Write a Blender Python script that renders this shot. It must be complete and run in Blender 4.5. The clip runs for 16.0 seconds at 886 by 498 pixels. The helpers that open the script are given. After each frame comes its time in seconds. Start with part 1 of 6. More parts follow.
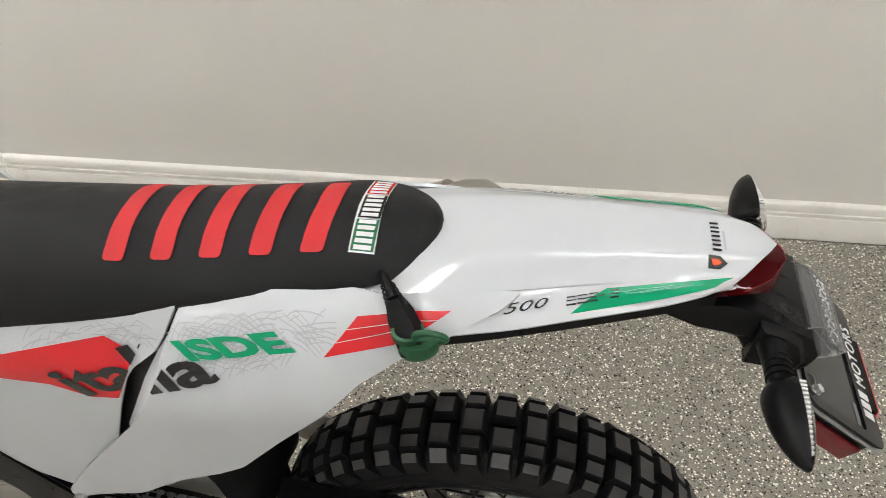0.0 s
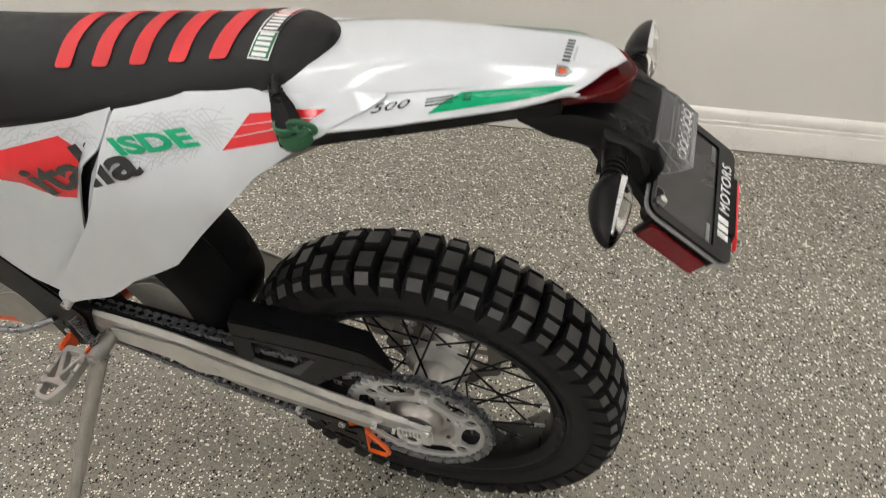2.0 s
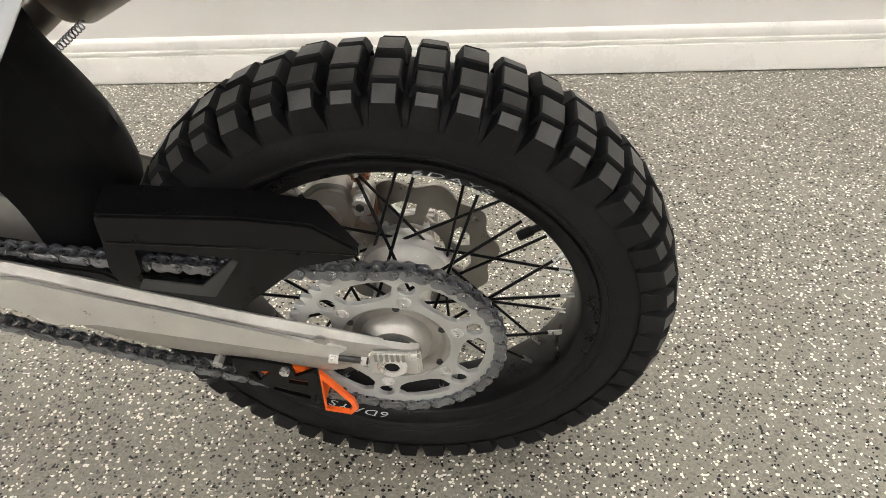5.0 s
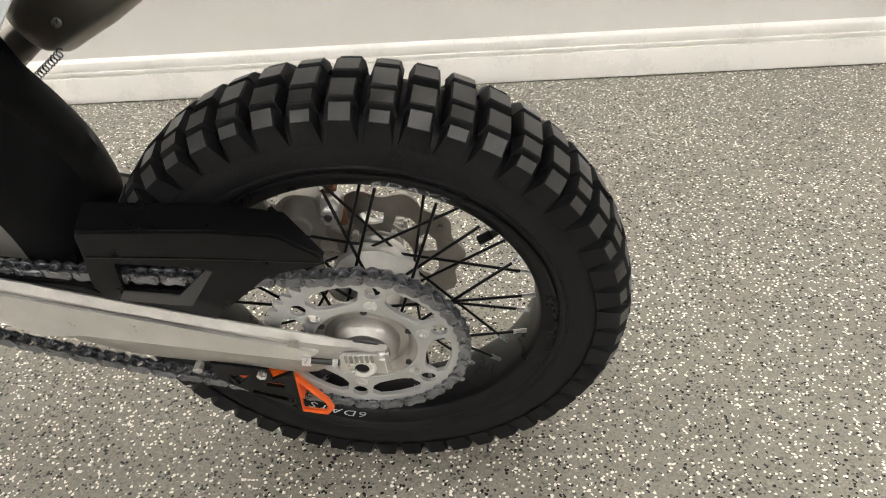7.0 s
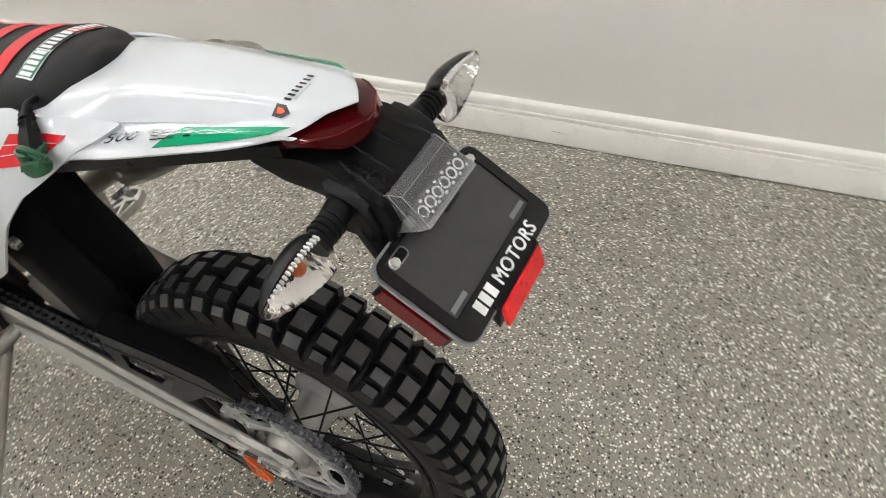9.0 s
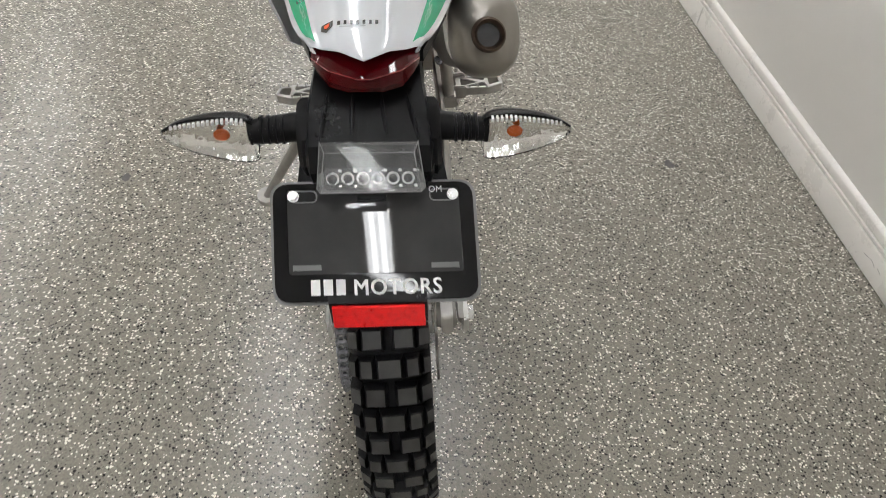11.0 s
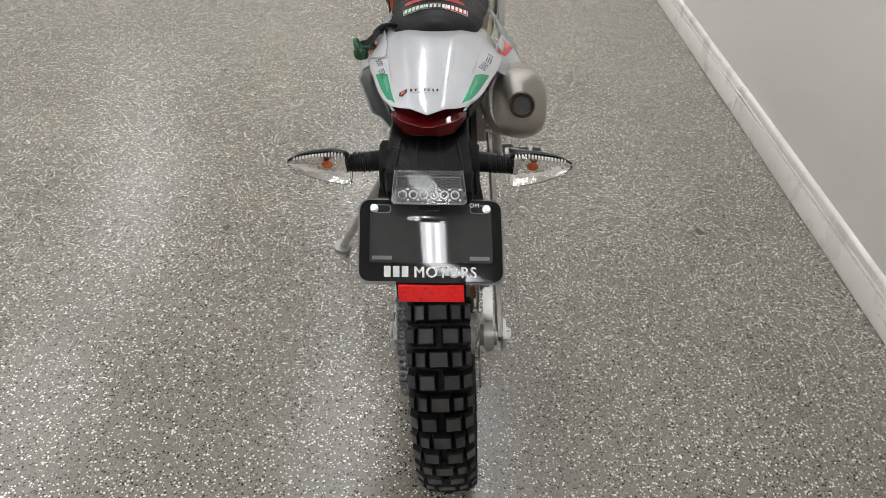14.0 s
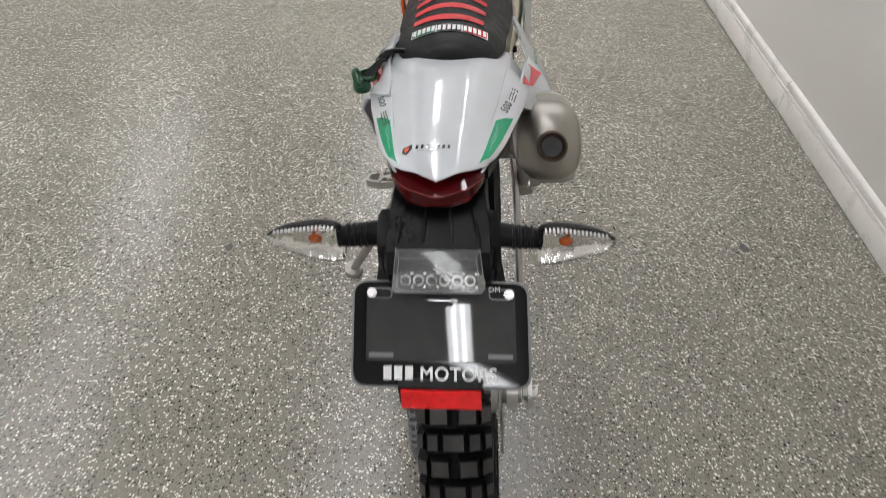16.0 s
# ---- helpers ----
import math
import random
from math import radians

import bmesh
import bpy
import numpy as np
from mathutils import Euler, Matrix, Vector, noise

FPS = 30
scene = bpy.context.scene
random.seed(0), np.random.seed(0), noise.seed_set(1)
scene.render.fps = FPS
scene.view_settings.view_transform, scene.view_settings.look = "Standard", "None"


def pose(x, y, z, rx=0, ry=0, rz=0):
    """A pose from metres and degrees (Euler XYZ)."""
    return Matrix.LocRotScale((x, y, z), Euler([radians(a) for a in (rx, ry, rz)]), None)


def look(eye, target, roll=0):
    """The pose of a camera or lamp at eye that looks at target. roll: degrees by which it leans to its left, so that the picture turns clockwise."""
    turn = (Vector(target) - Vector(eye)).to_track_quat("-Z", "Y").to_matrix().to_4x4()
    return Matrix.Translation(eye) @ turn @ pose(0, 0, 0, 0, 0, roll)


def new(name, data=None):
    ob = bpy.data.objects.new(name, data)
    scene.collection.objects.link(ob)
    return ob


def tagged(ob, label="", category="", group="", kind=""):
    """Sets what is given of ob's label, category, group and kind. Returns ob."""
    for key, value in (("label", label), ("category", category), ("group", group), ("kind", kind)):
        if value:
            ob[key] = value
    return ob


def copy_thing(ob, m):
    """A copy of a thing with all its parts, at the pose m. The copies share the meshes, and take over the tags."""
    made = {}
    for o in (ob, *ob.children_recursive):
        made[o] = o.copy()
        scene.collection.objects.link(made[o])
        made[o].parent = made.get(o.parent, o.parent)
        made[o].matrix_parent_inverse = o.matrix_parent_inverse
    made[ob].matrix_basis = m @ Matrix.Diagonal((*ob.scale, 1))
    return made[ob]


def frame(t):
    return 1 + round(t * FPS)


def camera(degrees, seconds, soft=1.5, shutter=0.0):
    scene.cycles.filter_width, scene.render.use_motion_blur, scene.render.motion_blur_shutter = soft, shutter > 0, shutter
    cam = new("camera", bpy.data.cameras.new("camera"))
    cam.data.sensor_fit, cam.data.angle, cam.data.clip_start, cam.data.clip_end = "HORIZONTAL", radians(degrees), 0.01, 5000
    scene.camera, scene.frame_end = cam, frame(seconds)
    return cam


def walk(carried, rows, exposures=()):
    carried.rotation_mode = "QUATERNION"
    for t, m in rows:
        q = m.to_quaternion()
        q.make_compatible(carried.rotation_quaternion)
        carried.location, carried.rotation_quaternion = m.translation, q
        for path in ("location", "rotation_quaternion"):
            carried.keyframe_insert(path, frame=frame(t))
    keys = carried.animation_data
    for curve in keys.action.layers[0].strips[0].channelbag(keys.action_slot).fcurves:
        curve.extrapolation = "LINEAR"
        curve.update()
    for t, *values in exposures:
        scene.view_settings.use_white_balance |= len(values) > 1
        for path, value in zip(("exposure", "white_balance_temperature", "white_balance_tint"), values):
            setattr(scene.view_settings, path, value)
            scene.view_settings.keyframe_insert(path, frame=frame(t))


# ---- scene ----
cam = camera(60.3, 16.0, 0.7, 0.3)
PATH = [
    (0, (0.022, -0.598, 1.346), (-0.154, 0.978, 0.127), 0.0),
    (0.5, (0.098, -0.561, 1.344), (-0.126, 0.977, 0.085), 0.8),
    (1, (0.203, -0.547, 1.338), (-0.187, 0.931, 0.048), -0.1),
    (1.5, (0.242, -0.598, 1.328), (-0.195, 0.852, 0.021), -1.1),
    (2, (0.252, -0.714, 1.285), (-0.138, 0.739, -0.033), -2.3),
    (2.5, (0.238, -0.779, 1.204), (-0.046, 0.71, -0.101), -2.6),
    (3, (0.19, -0.772, 1.111), (0.005, 0.766, -0.154), -2.4),
    (3.5, (0.16, -0.711, 0.984), (0.042, 0.854, -0.255), -2.1),
    (4, (0.118, -0.655, 0.936), (0.01, 0.928, -0.282), -2.2),
    (4.2, (0.103, -0.636, 0.917), (0.009, 0.956, -0.289), -2.1),
    (6.3, (0.109, -0.634, 0.871), (0.039, 0.958, -0.337), -2.9),
    (6.5, (0.116, -0.643, 0.874), (0.045, 0.955, -0.327), -3.3),
    (7, (0.148, -0.671, 0.908), (0.063, 0.93, -0.288), -4.2),
    (7.5, (0.213, -0.701, 1.031), (0.089, 0.894, -0.169), -5.6),
    (8, (0.325, -0.687, 1.162), (0.099, 0.869, -0.073), -7.5),
    (8.5, (0.507, -0.611, 1.247), (0.007, 0.848, -0.026), -9.7),
    (9, (0.579, -0.5, 1.256), (-0.144, 0.827, -0.054), -6.3),
    (9.5, (0.564, -0.35, 1.263), (-0.4, 0.739, -0.11), -0.7),
    (10, (0.61, -0.244, 1.277), (-0.574, 0.475, -0.166), 5.0),
    (10.2, (0.645, -0.181, 1.277), (-0.591, 0.363, -0.199), 7.3),
    (12.3, (1.134, -0.029, 1.38), (-0.365, 0.136, 0.065), 6.4),
    (12.5, (1.144, -0.03, 1.391), (-0.369, 0.136, 0.093), 6.2),
    (13, (1.146, -0.052, 1.406), (-0.392, 0.112, 0.139), 6.0),
    (13.5, (1.131, -0.073, 1.413), (-0.421, 0.083, 0.162), 5.9),
    (14, (1.127, -0.074, 1.418), (-0.425, 0.076, 0.166), 5.9),
    (14.5, (1.134, -0.076, 1.422), (-0.408, 0.067, 0.156), 5.8),
    (15, (1.14, -0.079, 1.427), (-0.393, 0.056, 0.149), 5.6),
    (15.5, (1.098, -0.076, 1.419), (-0.424, 0.042, 0.126), 5.2),
    (16, (0.901, -0.053, 1.402), (-0.609, 0.036, 0.094), 4.5),
]
walk(cam, [(t, look(eye, target, roll)) for t, eye, target, roll in PATH],
     [(0, -0.12, 6400, 10), (2, -0.05, 6500, 10), (3.5, 0.32, 6500, 10), (6.5, 0.48, 6420, 10), (7, 0.42, 6420, 10), (8, 0.24, 6400, 10), (9.5, -0.06, 6250, 9), (10, -0.18, 6250, 9), (12.3, -0.26, 6150, 11), (15.5, -0.38, 6150, 11), (16, -0.36, 6150, 11)])

# ---- world, light, exposure ----
world = bpy.data.worlds.new("world")
scene.world = world
world.use_nodes = True
world.node_tree.nodes["Background"].inputs[0].default_value = (0.9, 0.95, 1.0, 1)
world.node_tree.nodes["Background"].inputs[1].default_value = 0.05
LAMP_POWER = 24.0
CEILING = 2.95


# ---- materials ----
def shader(name, color, rough=0.5, metal=0.0, vary=0.12, scale=30.0, bump=0.0, bump_scale=400.0, coat=0.0, spec=0.5):
    """A principled material with two scales of wear: broad blotches and fine grain."""
    m = bpy.data.materials.new(name)
    m.use_nodes = True
    nt = m.node_tree
    b = nt.nodes["Principled BSDF"]
    tc = nt.nodes.new("ShaderNodeTexCoord")
    n1, n2 = nt.nodes.new("ShaderNodeTexNoise"), nt.nodes.new("ShaderNodeTexNoise")
    n1.inputs["Scale"].default_value, n1.inputs["Detail"].default_value = scale, 5
    n2.inputs["Scale"].default_value, n2.inputs["Detail"].default_value = scale * 14, 3
    for n in (n1, n2):
        nt.links.new(tc.outputs["Object"], n.inputs["Vector"])
    mixn = nt.nodes.new("ShaderNodeMath")
    mixn.operation = "MULTIPLY_ADD"
    mixn.inputs[1].default_value = 0.35
    nt.links.new(n2.outputs["Fac"], mixn.inputs[0])
    nt.links.new(n1.outputs["Fac"], mixn.inputs[2])
    ramp = nt.nodes.new("ShaderNodeMapRange")
    ramp.inputs[1].default_value, ramp.inputs[2].default_value = 0.35, 1.0
    ramp.inputs[3].default_value, ramp.inputs[4].default_value = 1 - vary, 1 + vary
    nt.links.new(mixn.outputs[0], ramp.inputs[0])
    mul = nt.nodes.new("ShaderNodeVectorMath")
    mul.operation = "SCALE"
    mul.inputs[0].default_value = color[:3]
    nt.links.new(ramp.outputs[0], mul.inputs["Scale"])
    nt.links.new(mul.outputs[0], b.inputs["Base Color"])
    rr = nt.nodes.new("ShaderNodeMapRange")
    rr.inputs[1].default_value, rr.inputs[2].default_value = 0.35, 1.0
    rr.inputs[3].default_value, rr.inputs[4].default_value = max(0.02, rough * 0.8), min(1, rough * 1.25)
    nt.links.new(mixn.outputs[0], rr.inputs[0])
    nt.links.new(rr.outputs[0], b.inputs["Roughness"])
    b.inputs["Metallic"].default_value = metal
    b.inputs["Coat Weight"].default_value = coat
    b.inputs["Specular IOR Level"].default_value = spec
    if bump:
        nb, bp = nt.nodes.new("ShaderNodeTexNoise"), nt.nodes.new("ShaderNodeBump")
        nb.inputs["Scale"].default_value = bump_scale
        nt.links.new(tc.outputs["Object"], nb.inputs["Vector"])
        bp.inputs["Strength"].default_value, bp.inputs["Distance"].default_value = bump, 0.001
        nt.links.new(nb.outputs["Fac"], bp.inputs["Height"])
        nt.links.new(bp.outputs["Normal"], b.inputs["Normal"])
    return m


def glassy(name, color, rough=0.05, weight=1.0, ior=1.45):
    m = bpy.data.materials.new(name)
    m.use_nodes = True
    b = m.node_tree.nodes["Principled BSDF"]
    b.inputs["Base Color"].default_value = (*color, 1)
    b.inputs["Roughness"].default_value = rough
    b.inputs["Transmission Weight"].default_value = weight
    b.inputs["IOR"].default_value = ior
    return m


def flake_floor():
    """Speckled epoxy: a putty ground with pale, tan and near-black chips under a worn gloss coat."""
    m = bpy.data.materials.new("flake_epoxy")
    m.use_nodes = True
    nt = m.node_tree
    b = nt.nodes["Principled BSDF"]
    tc = nt.nodes.new("ShaderNodeTexCoord")
    warp = nt.nodes.new("ShaderNodeTexNoise")
    warp.inputs["Scale"].default_value = 160
    nt.links.new(tc.outputs["Object"], warp.inputs["Vector"])
    add = nt.nodes.new("ShaderNodeVectorMath")
    add.operation = "MULTIPLY_ADD"
    add.inputs[1].default_value = (0.004, 0.004, 0.004)
    nt.links.new(warp.outputs["Color"], add.inputs[0])
    nt.links.new(tc.outputs["Object"], add.inputs[2])

    def cells(scale, shift):
        v = nt.nodes.new("ShaderNodeTexVoronoi")
        v.inputs["Scale"].default_value = scale
        mv = nt.nodes.new("ShaderNodeVectorMath")
        mv.inputs[1].default_value = (shift, shift * 0.7, 0)
        nt.links.new(add.outputs[0], mv.inputs[0])
        nt.links.new(mv.outputs[0], v.inputs["Vector"])
        sep = nt.nodes.new("ShaderNodeSeparateColor")
        nt.links.new(v.outputs["Color"], sep.inputs[0])
        return v, sep

    v0, s0 = cells(330, 0.0)
    base = nt.nodes.new("ShaderNodeValToRGB")
    base.color_ramp.interpolation = "CONSTANT"
    tones = [(0.0, (0.226, 0.211, 0.178)), (0.25, (0.248, 0.231, 0.195)), (0.55, (0.268, 0.249, 0.210)), (0.8, (0.190, 0.177, 0.150)), (0.92, (0.320, 0.298, 0.250))]
    for k, (p, c) in enumerate(tones):
        e = base.color_ramp.elements[k] if k < 2 else base.color_ramp.elements.new(p)
        e.position, e.color = p, (*c, 1)
    nt.links.new(s0.outputs[0], base.inputs[0])
    last = base.outputs[0]
    for scale, shift, share, radius, color in ((160, 5.3, 0.90, 0.56, (0.130, 0.121, 0.104)), (178, 7.7, 0.935, 0.54, (0.020, 0.019, 0.018)), (280, 1.7, 0.928, 0.56, (0.026, 0.024, 0.023)), (172, 3.1, 0.922, 0.54, (0.84, 0.80, 0.71)), (280, 9.9, 0.918, 0.57, (0.86, 0.82, 0.73))):
        v, s = cells(scale, shift)
        a = nt.nodes.new("ShaderNodeMath")
        a.operation = "GREATER_THAN"
        a.inputs[1].default_value = share
        nt.links.new(s.outputs[1], a.inputs[0])
        size = nt.nodes.new("ShaderNodeMapRange")
        size.inputs[3].default_value, size.inputs[4].default_value = radius * 0.6, radius * 1.25
        nt.links.new(s.outputs[2], size.inputs[0])
        d = nt.nodes.new("ShaderNodeMath")
        d.operation = "LESS_THAN"
        nt.links.new(v.outputs["Distance"], d.inputs[0])
        nt.links.new(size.outputs[0], d.inputs[1])
        both = nt.nodes.new("ShaderNodeMath")
        both.operation = "MULTIPLY"
        nt.links.new(a.outputs[0], both.inputs[0])
        nt.links.new(d.outputs[0], both.inputs[1])
        mx = nt.nodes.new("ShaderNodeMix")
        mx.data_type = "RGBA"
        nt.links.new(both.outputs[0], mx.inputs[0])
        nt.links.new(last, mx.inputs[6])
        mx.inputs[7].default_value = (*color, 1)
        last = mx.outputs[2]
    stain = nt.nodes.new("ShaderNodeTexNoise")
    stain.inputs["Scale"].default_value, stain.inputs["Detail"].default_value = 2.3, 6
    nt.links.new(tc.outputs["Object"], stain.inputs["Vector"])
    sr = nt.nodes.new("ShaderNodeMapRange")
    sr.inputs[1].default_value, sr.inputs[2].default_value = 0.3, 0.75
    sr.inputs[3].default_value, sr.inputs[4].default_value = 0.98, 1.16
    nt.links.new(stain.outputs["Fac"], sr.inputs[0])
    mul = nt.nodes.new("ShaderNodeVectorMath")
    mul.operation = "SCALE"
    nt.links.new(last, mul.inputs[0])
    nt.links.new(sr.outputs[0], mul.inputs["Scale"])
    nt.links.new(mul.outputs[0], b.inputs["Base Color"])
    rr = nt.nodes.new("ShaderNodeMapRange")
    rr.inputs[3].default_value, rr.inputs[4].default_value = 0.16, 0.28
    nt.links.new(stain.outputs["Fac"], rr.inputs[0])
    nt.links.new(rr.outputs[0], b.inputs["Roughness"])
    nb, bp = nt.nodes.new("ShaderNodeTexNoise"), nt.nodes.new("ShaderNodeBump")
    nb.inputs["Scale"].default_value, nb.inputs["Detail"].default_value = 90, 3
    nt.links.new(tc.outputs["Object"], nb.inputs["Vector"])
    bp.inputs["Strength"].default_value, bp.inputs["Distance"].default_value = 0.35, 0.002
    nt.links.new(nb.outputs["Fac"], bp.inputs["Height"])
    nt.links.new(bp.outputs["Normal"], b.inputs["Normal"])
    return m


def lamp_glow(name, power):
    m = bpy.data.materials.new(name)
    m.use_nodes = True
    b = m.node_tree.nodes["Principled BSDF"]
    b.inputs["Base Color"].default_value = (0.9, 0.9, 0.9, 1)
    b.inputs["Emission Color"].default_value = (1.0, 0.985, 0.955, 1)
    b.inputs["Emission Strength"].default_value = power
    return m


FLOOR = flake_floor()
GLOW = lamp_glow("lamp_diffuser", LAMP_POWER * 0.66)
TUBE = lamp_glow("lamp_tube", LAMP_POWER * 1.45)
PAINT = shader("wall_paint", (0.70, 0.675, 0.64), 0.45, vary=0.02, scale=3, bump=0.08, bump_scale=220)
TRIM = shader("trim_paint", (0.80, 0.775, 0.735), 0.28, vary=0.03, scale=9, bump=0.05, bump_scale=60)
CEIL = shader("ceiling_paint", (0.8, 0.79, 0.77), 0.8, vary=0.03, scale=4)
WHITE = shader("white_plastic", (0.665, 0.690, 0.725), 0.10, vary=0.02, scale=14, coat=0.35)
CREAM = shader("translucent_tank_plastic", (0.72, 0.66, 0.54), 0.4, vary=0.05, scale=12)
VINYL = shader("seat_vinyl", (0.014, 0.014, 0.0148), 0.5, vary=0.2, scale=40, bump=0.5, bump_scale=900, spec=0.15)
VINYL_RED = shader("red_grip_vinyl", (0.60, 0.014, 0.020), 0.5, vary=0.08, scale=40, bump=0.8, bump_scale=1300)
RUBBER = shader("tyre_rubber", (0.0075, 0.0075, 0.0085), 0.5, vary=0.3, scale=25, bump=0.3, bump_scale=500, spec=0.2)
# paler rubber: the light on the lug tops is put into the colour
RUBBER_LIT_TOP = shader("lit_tread_rubber", (0.042, 0.0415, 0.041), 0.36, vary=0.3, scale=60, bump=0.3, bump_scale=600, spec=0.5)
BLACK = shader("black_plastic", (0.0045, 0.0045, 0.005), 0.30, vary=0.2, scale=30, bump=0.25, bump_scale=1200, spec=0.17)
FLAP = shader("matte_polypropylene", (0.005, 0.005, 0.0055), 0.42, vary=0.2, scale=20, bump=0.2, bump_scale=900, spec=0.06)
BLACK_RIM = shader("black_anodised", (0.007, 0.007, 0.008), 0.3, 0.2, vary=0.2, scale=30, spec=0.22)
ALU = shader("brushed_aluminium", (0.72, 0.71, 0.69), 0.32, 0.85, vary=0.12, scale=25, bump=0.15, bump_scale=300)
ALU_CAST = shader("cast_aluminium", (0.41, 0.395, 0.37), 0.40, 0.75, vary=0.2, scale=40, bump=0.3, bump_scale=600)
SPROCKET = shader("anodised_sprocket", (0.50, 0.505, 0.50), 0.42, 0.55, vary=0.06, scale=40)
HUB_ALU = shader("machined_hub_alloy", (0.80, 0.79, 0.77), 0.24, 0.55, vary=0.08, scale=30)
SILVER = shader("polished_aluminium", (0.88, 0.87, 0.86), 0.27, 0.85, vary=0.08, scale=30)
STEEL = shader("chain_steel", (0.24, 0.245, 0.265), 0.28, 0.9, vary=0.25, scale=80)
STEEL_DARK = shader("dark_steel", (0.06, 0.06, 0.06), 0.4, 0.7, vary=0.25, scale=60)
DISC = shader("brake_disc_steel", (0.33, 0.312, 0.285), 0.3, 0.9, vary=0.15, scale=50)
TITAN = shader("muffler_alloy", (0.33, 0.31, 0.28), 0.36, 0.9, vary=0.08, scale=12, bump=0.15, bump_scale=500)
SOOT = shader("sooty_outlet", (0.13, 0.090, 0.065), 0.5, 0.6, vary=0.4, scale=60)
ORANGE = shader("orange_plastic", (0.85, 0.13, 0.012), 0.35, vary=0.08, scale=30)
ORANGE_STEEL = shader("orange_frame_paint", (0.70, 0.085, 0.015), 0.3, vary=0.08, scale=30, coat=0.3)
GREEN = shader("green_rubber", (0.012, 0.085, 0.035), 0.45, vary=0.15, scale=40)
RED_LENS = glassy("red_lens", (0.095, 0.0006, 0.0025), 0.04, 0.5)
RED_LENS.node_tree.nodes["Principled BSDF"].inputs["Specular IOR Level"].default_value = 0.12
RED_BACK = shader("tail_lamp_inner_and_crest", (0.22, 0.003, 0.006), 0.3, vary=0.3, scale=90)
# red raised so that the colour stands in for retroreflected light
REFLEX = shader("red_reflector", (0.95, 0.010, 0.012), 0.3, vary=0.25, scale=160, bump=0.8, bump_scale=1500)
REFLEX_DARK = shader("dark_red_reflector", (0.15, 0.004, 0.008), 0.15, vary=0.25, scale=160, bump=0.6, bump_scale=1500)
FACETS = shader("lens_facets_chrome", (0.92, 0.91, 0.89), 0.04, 1.0, vary=0.06, scale=120, bump=0.25, bump_scale=260)
RIB_CLEAR = shader("frosted_lens_ribs", (0.72, 0.72, 0.72), 0.15, vary=0.05, scale=60)
SILL = shader("charcoal_plastic", (0.035, 0.035, 0.036), 0.45, vary=0.15, scale=60, bump=0.2, bump_scale=1200)
# grey for the plate cover's rim and for highlights drawn on the lamp
EDGE_AND_GLINT = shader("acrylic_edge_and_glint", (0.24, 0.24, 0.24), 0.15, vary=0.1, scale=60)
LAMP_GREY = shader("lamp_tray_plastic", (0.15, 0.15, 0.152), 0.35, vary=0.04, scale=60)
CLEAR = glassy("clear_lens", (0.97, 0.97, 0.97), 0.04, 1.0, 1.18)
CLEAR_DULL = glassy("clear_lamp_cover", (0.93, 0.93, 0.94), 0.03, 0.90, 1.30)
AMBER = shader("amber_bulb", (0.38, 0.075, 0.012), 0.25, vary=0.1, scale=60)
for m in (WHITE,):      # thin plastic lets some light through
    nt = m.node_tree
    tl, mixed = nt.nodes.new("ShaderNodeBsdfTranslucent"), nt.nodes.new("ShaderNodeMixShader")
    tl.inputs[0].default_value = (0.80, 0.83, 0.87, 1)
    mixed.inputs[0].default_value = 0.15
    nt.links.new(nt.nodes["Principled BSDF"].outputs[0], mixed.inputs[1])
    nt.links.new(tl.outputs[0], mixed.inputs[2])
    nt.links.new(mixed.outputs[0], nt.nodes["Material Output"].inputs[0])
PLATE_DARK = shader("smoked_plate_insert", (0.040, 0.040, 0.041), 0.025, vary=0.12, scale=60, spec=0.5)
PLATE_EDGE = shader("plate_frame_black", (0.005, 0.005, 0.006), 0.06, vary=0.2, scale=60, spec=0.38)
ZINC = shader("zinc_bolt", (0.70, 0.70, 0.70), 0.28, 0.9, vary=0.1, scale=100)
COPPER = shader("copper_bushing", (0.35, 0.16, 0.09), 0.4, 0.6, vary=0.2, scale=80)
INK_RED = shader("red_decal", (0.66, 0.014, 0.022), 0.18, vary=0.03, scale=40, coat=0.3)
INK_GREEN = shader("green_decal", (0.004, 0.30, 0.135), 0.18, vary=0.03, scale=40, spec=0.25)
INK_PALE = shader("pale_green_decal", (0.22, 0.52, 0.40), 0.2, vary=0.1, scale=60, coat=0.3)
INK_DKGREEN = shader("dark_green_print", (0.008, 0.14, 0.06), 0.3, vary=0.05, scale=40)
INK_BLACK = shader("black_decal", (0.012, 0.012, 0.013), 0.2, vary=0.1, scale=40, coat=0.3)
INK_WHITE = shader("white_print", (0.75, 0.75, 0.75), 0.35, vary=0.03, scale=40)
INK_GREY = shader("grey_line_print", (0.52, 0.54, 0.57), 0.2, vary=0.05, scale=40, coat=0.3)
INK_ORANGE = shader("orange_print", (0.75, 0.09, 0.02), 0.3, vary=0.05, scale=40)


# ---- mesh helpers ----
def bevel(bm, w, seg=2, angle=28):
    es = [e for e in bm.edges if len(e.link_faces) == 2 and e.calc_face_angle(0) > radians(angle)]
    if es and w:
        bmesh.ops.bevel(bm, geom=es, offset=w, segments=seg, affect="EDGES", clamp_overlap=True)
    return bm


def part(name, bm, material, parent, label="", sharp=35):
    """One mesh object under a thing or a part."""
    bmesh.ops.recalc_face_normals(bm, faces=bm.faces)
    me = bpy.data.meshes.new(name)
    bm.to_mesh(me)
    bm.free()
    me.shade_smooth()
    me.set_sharp_from_angle(angle=radians(sharp))
    me.materials.append(material)
    ob = new(name, me)
    if parent:
        ob.parent = parent
    if label:
        ob["label"] = label
    return ob


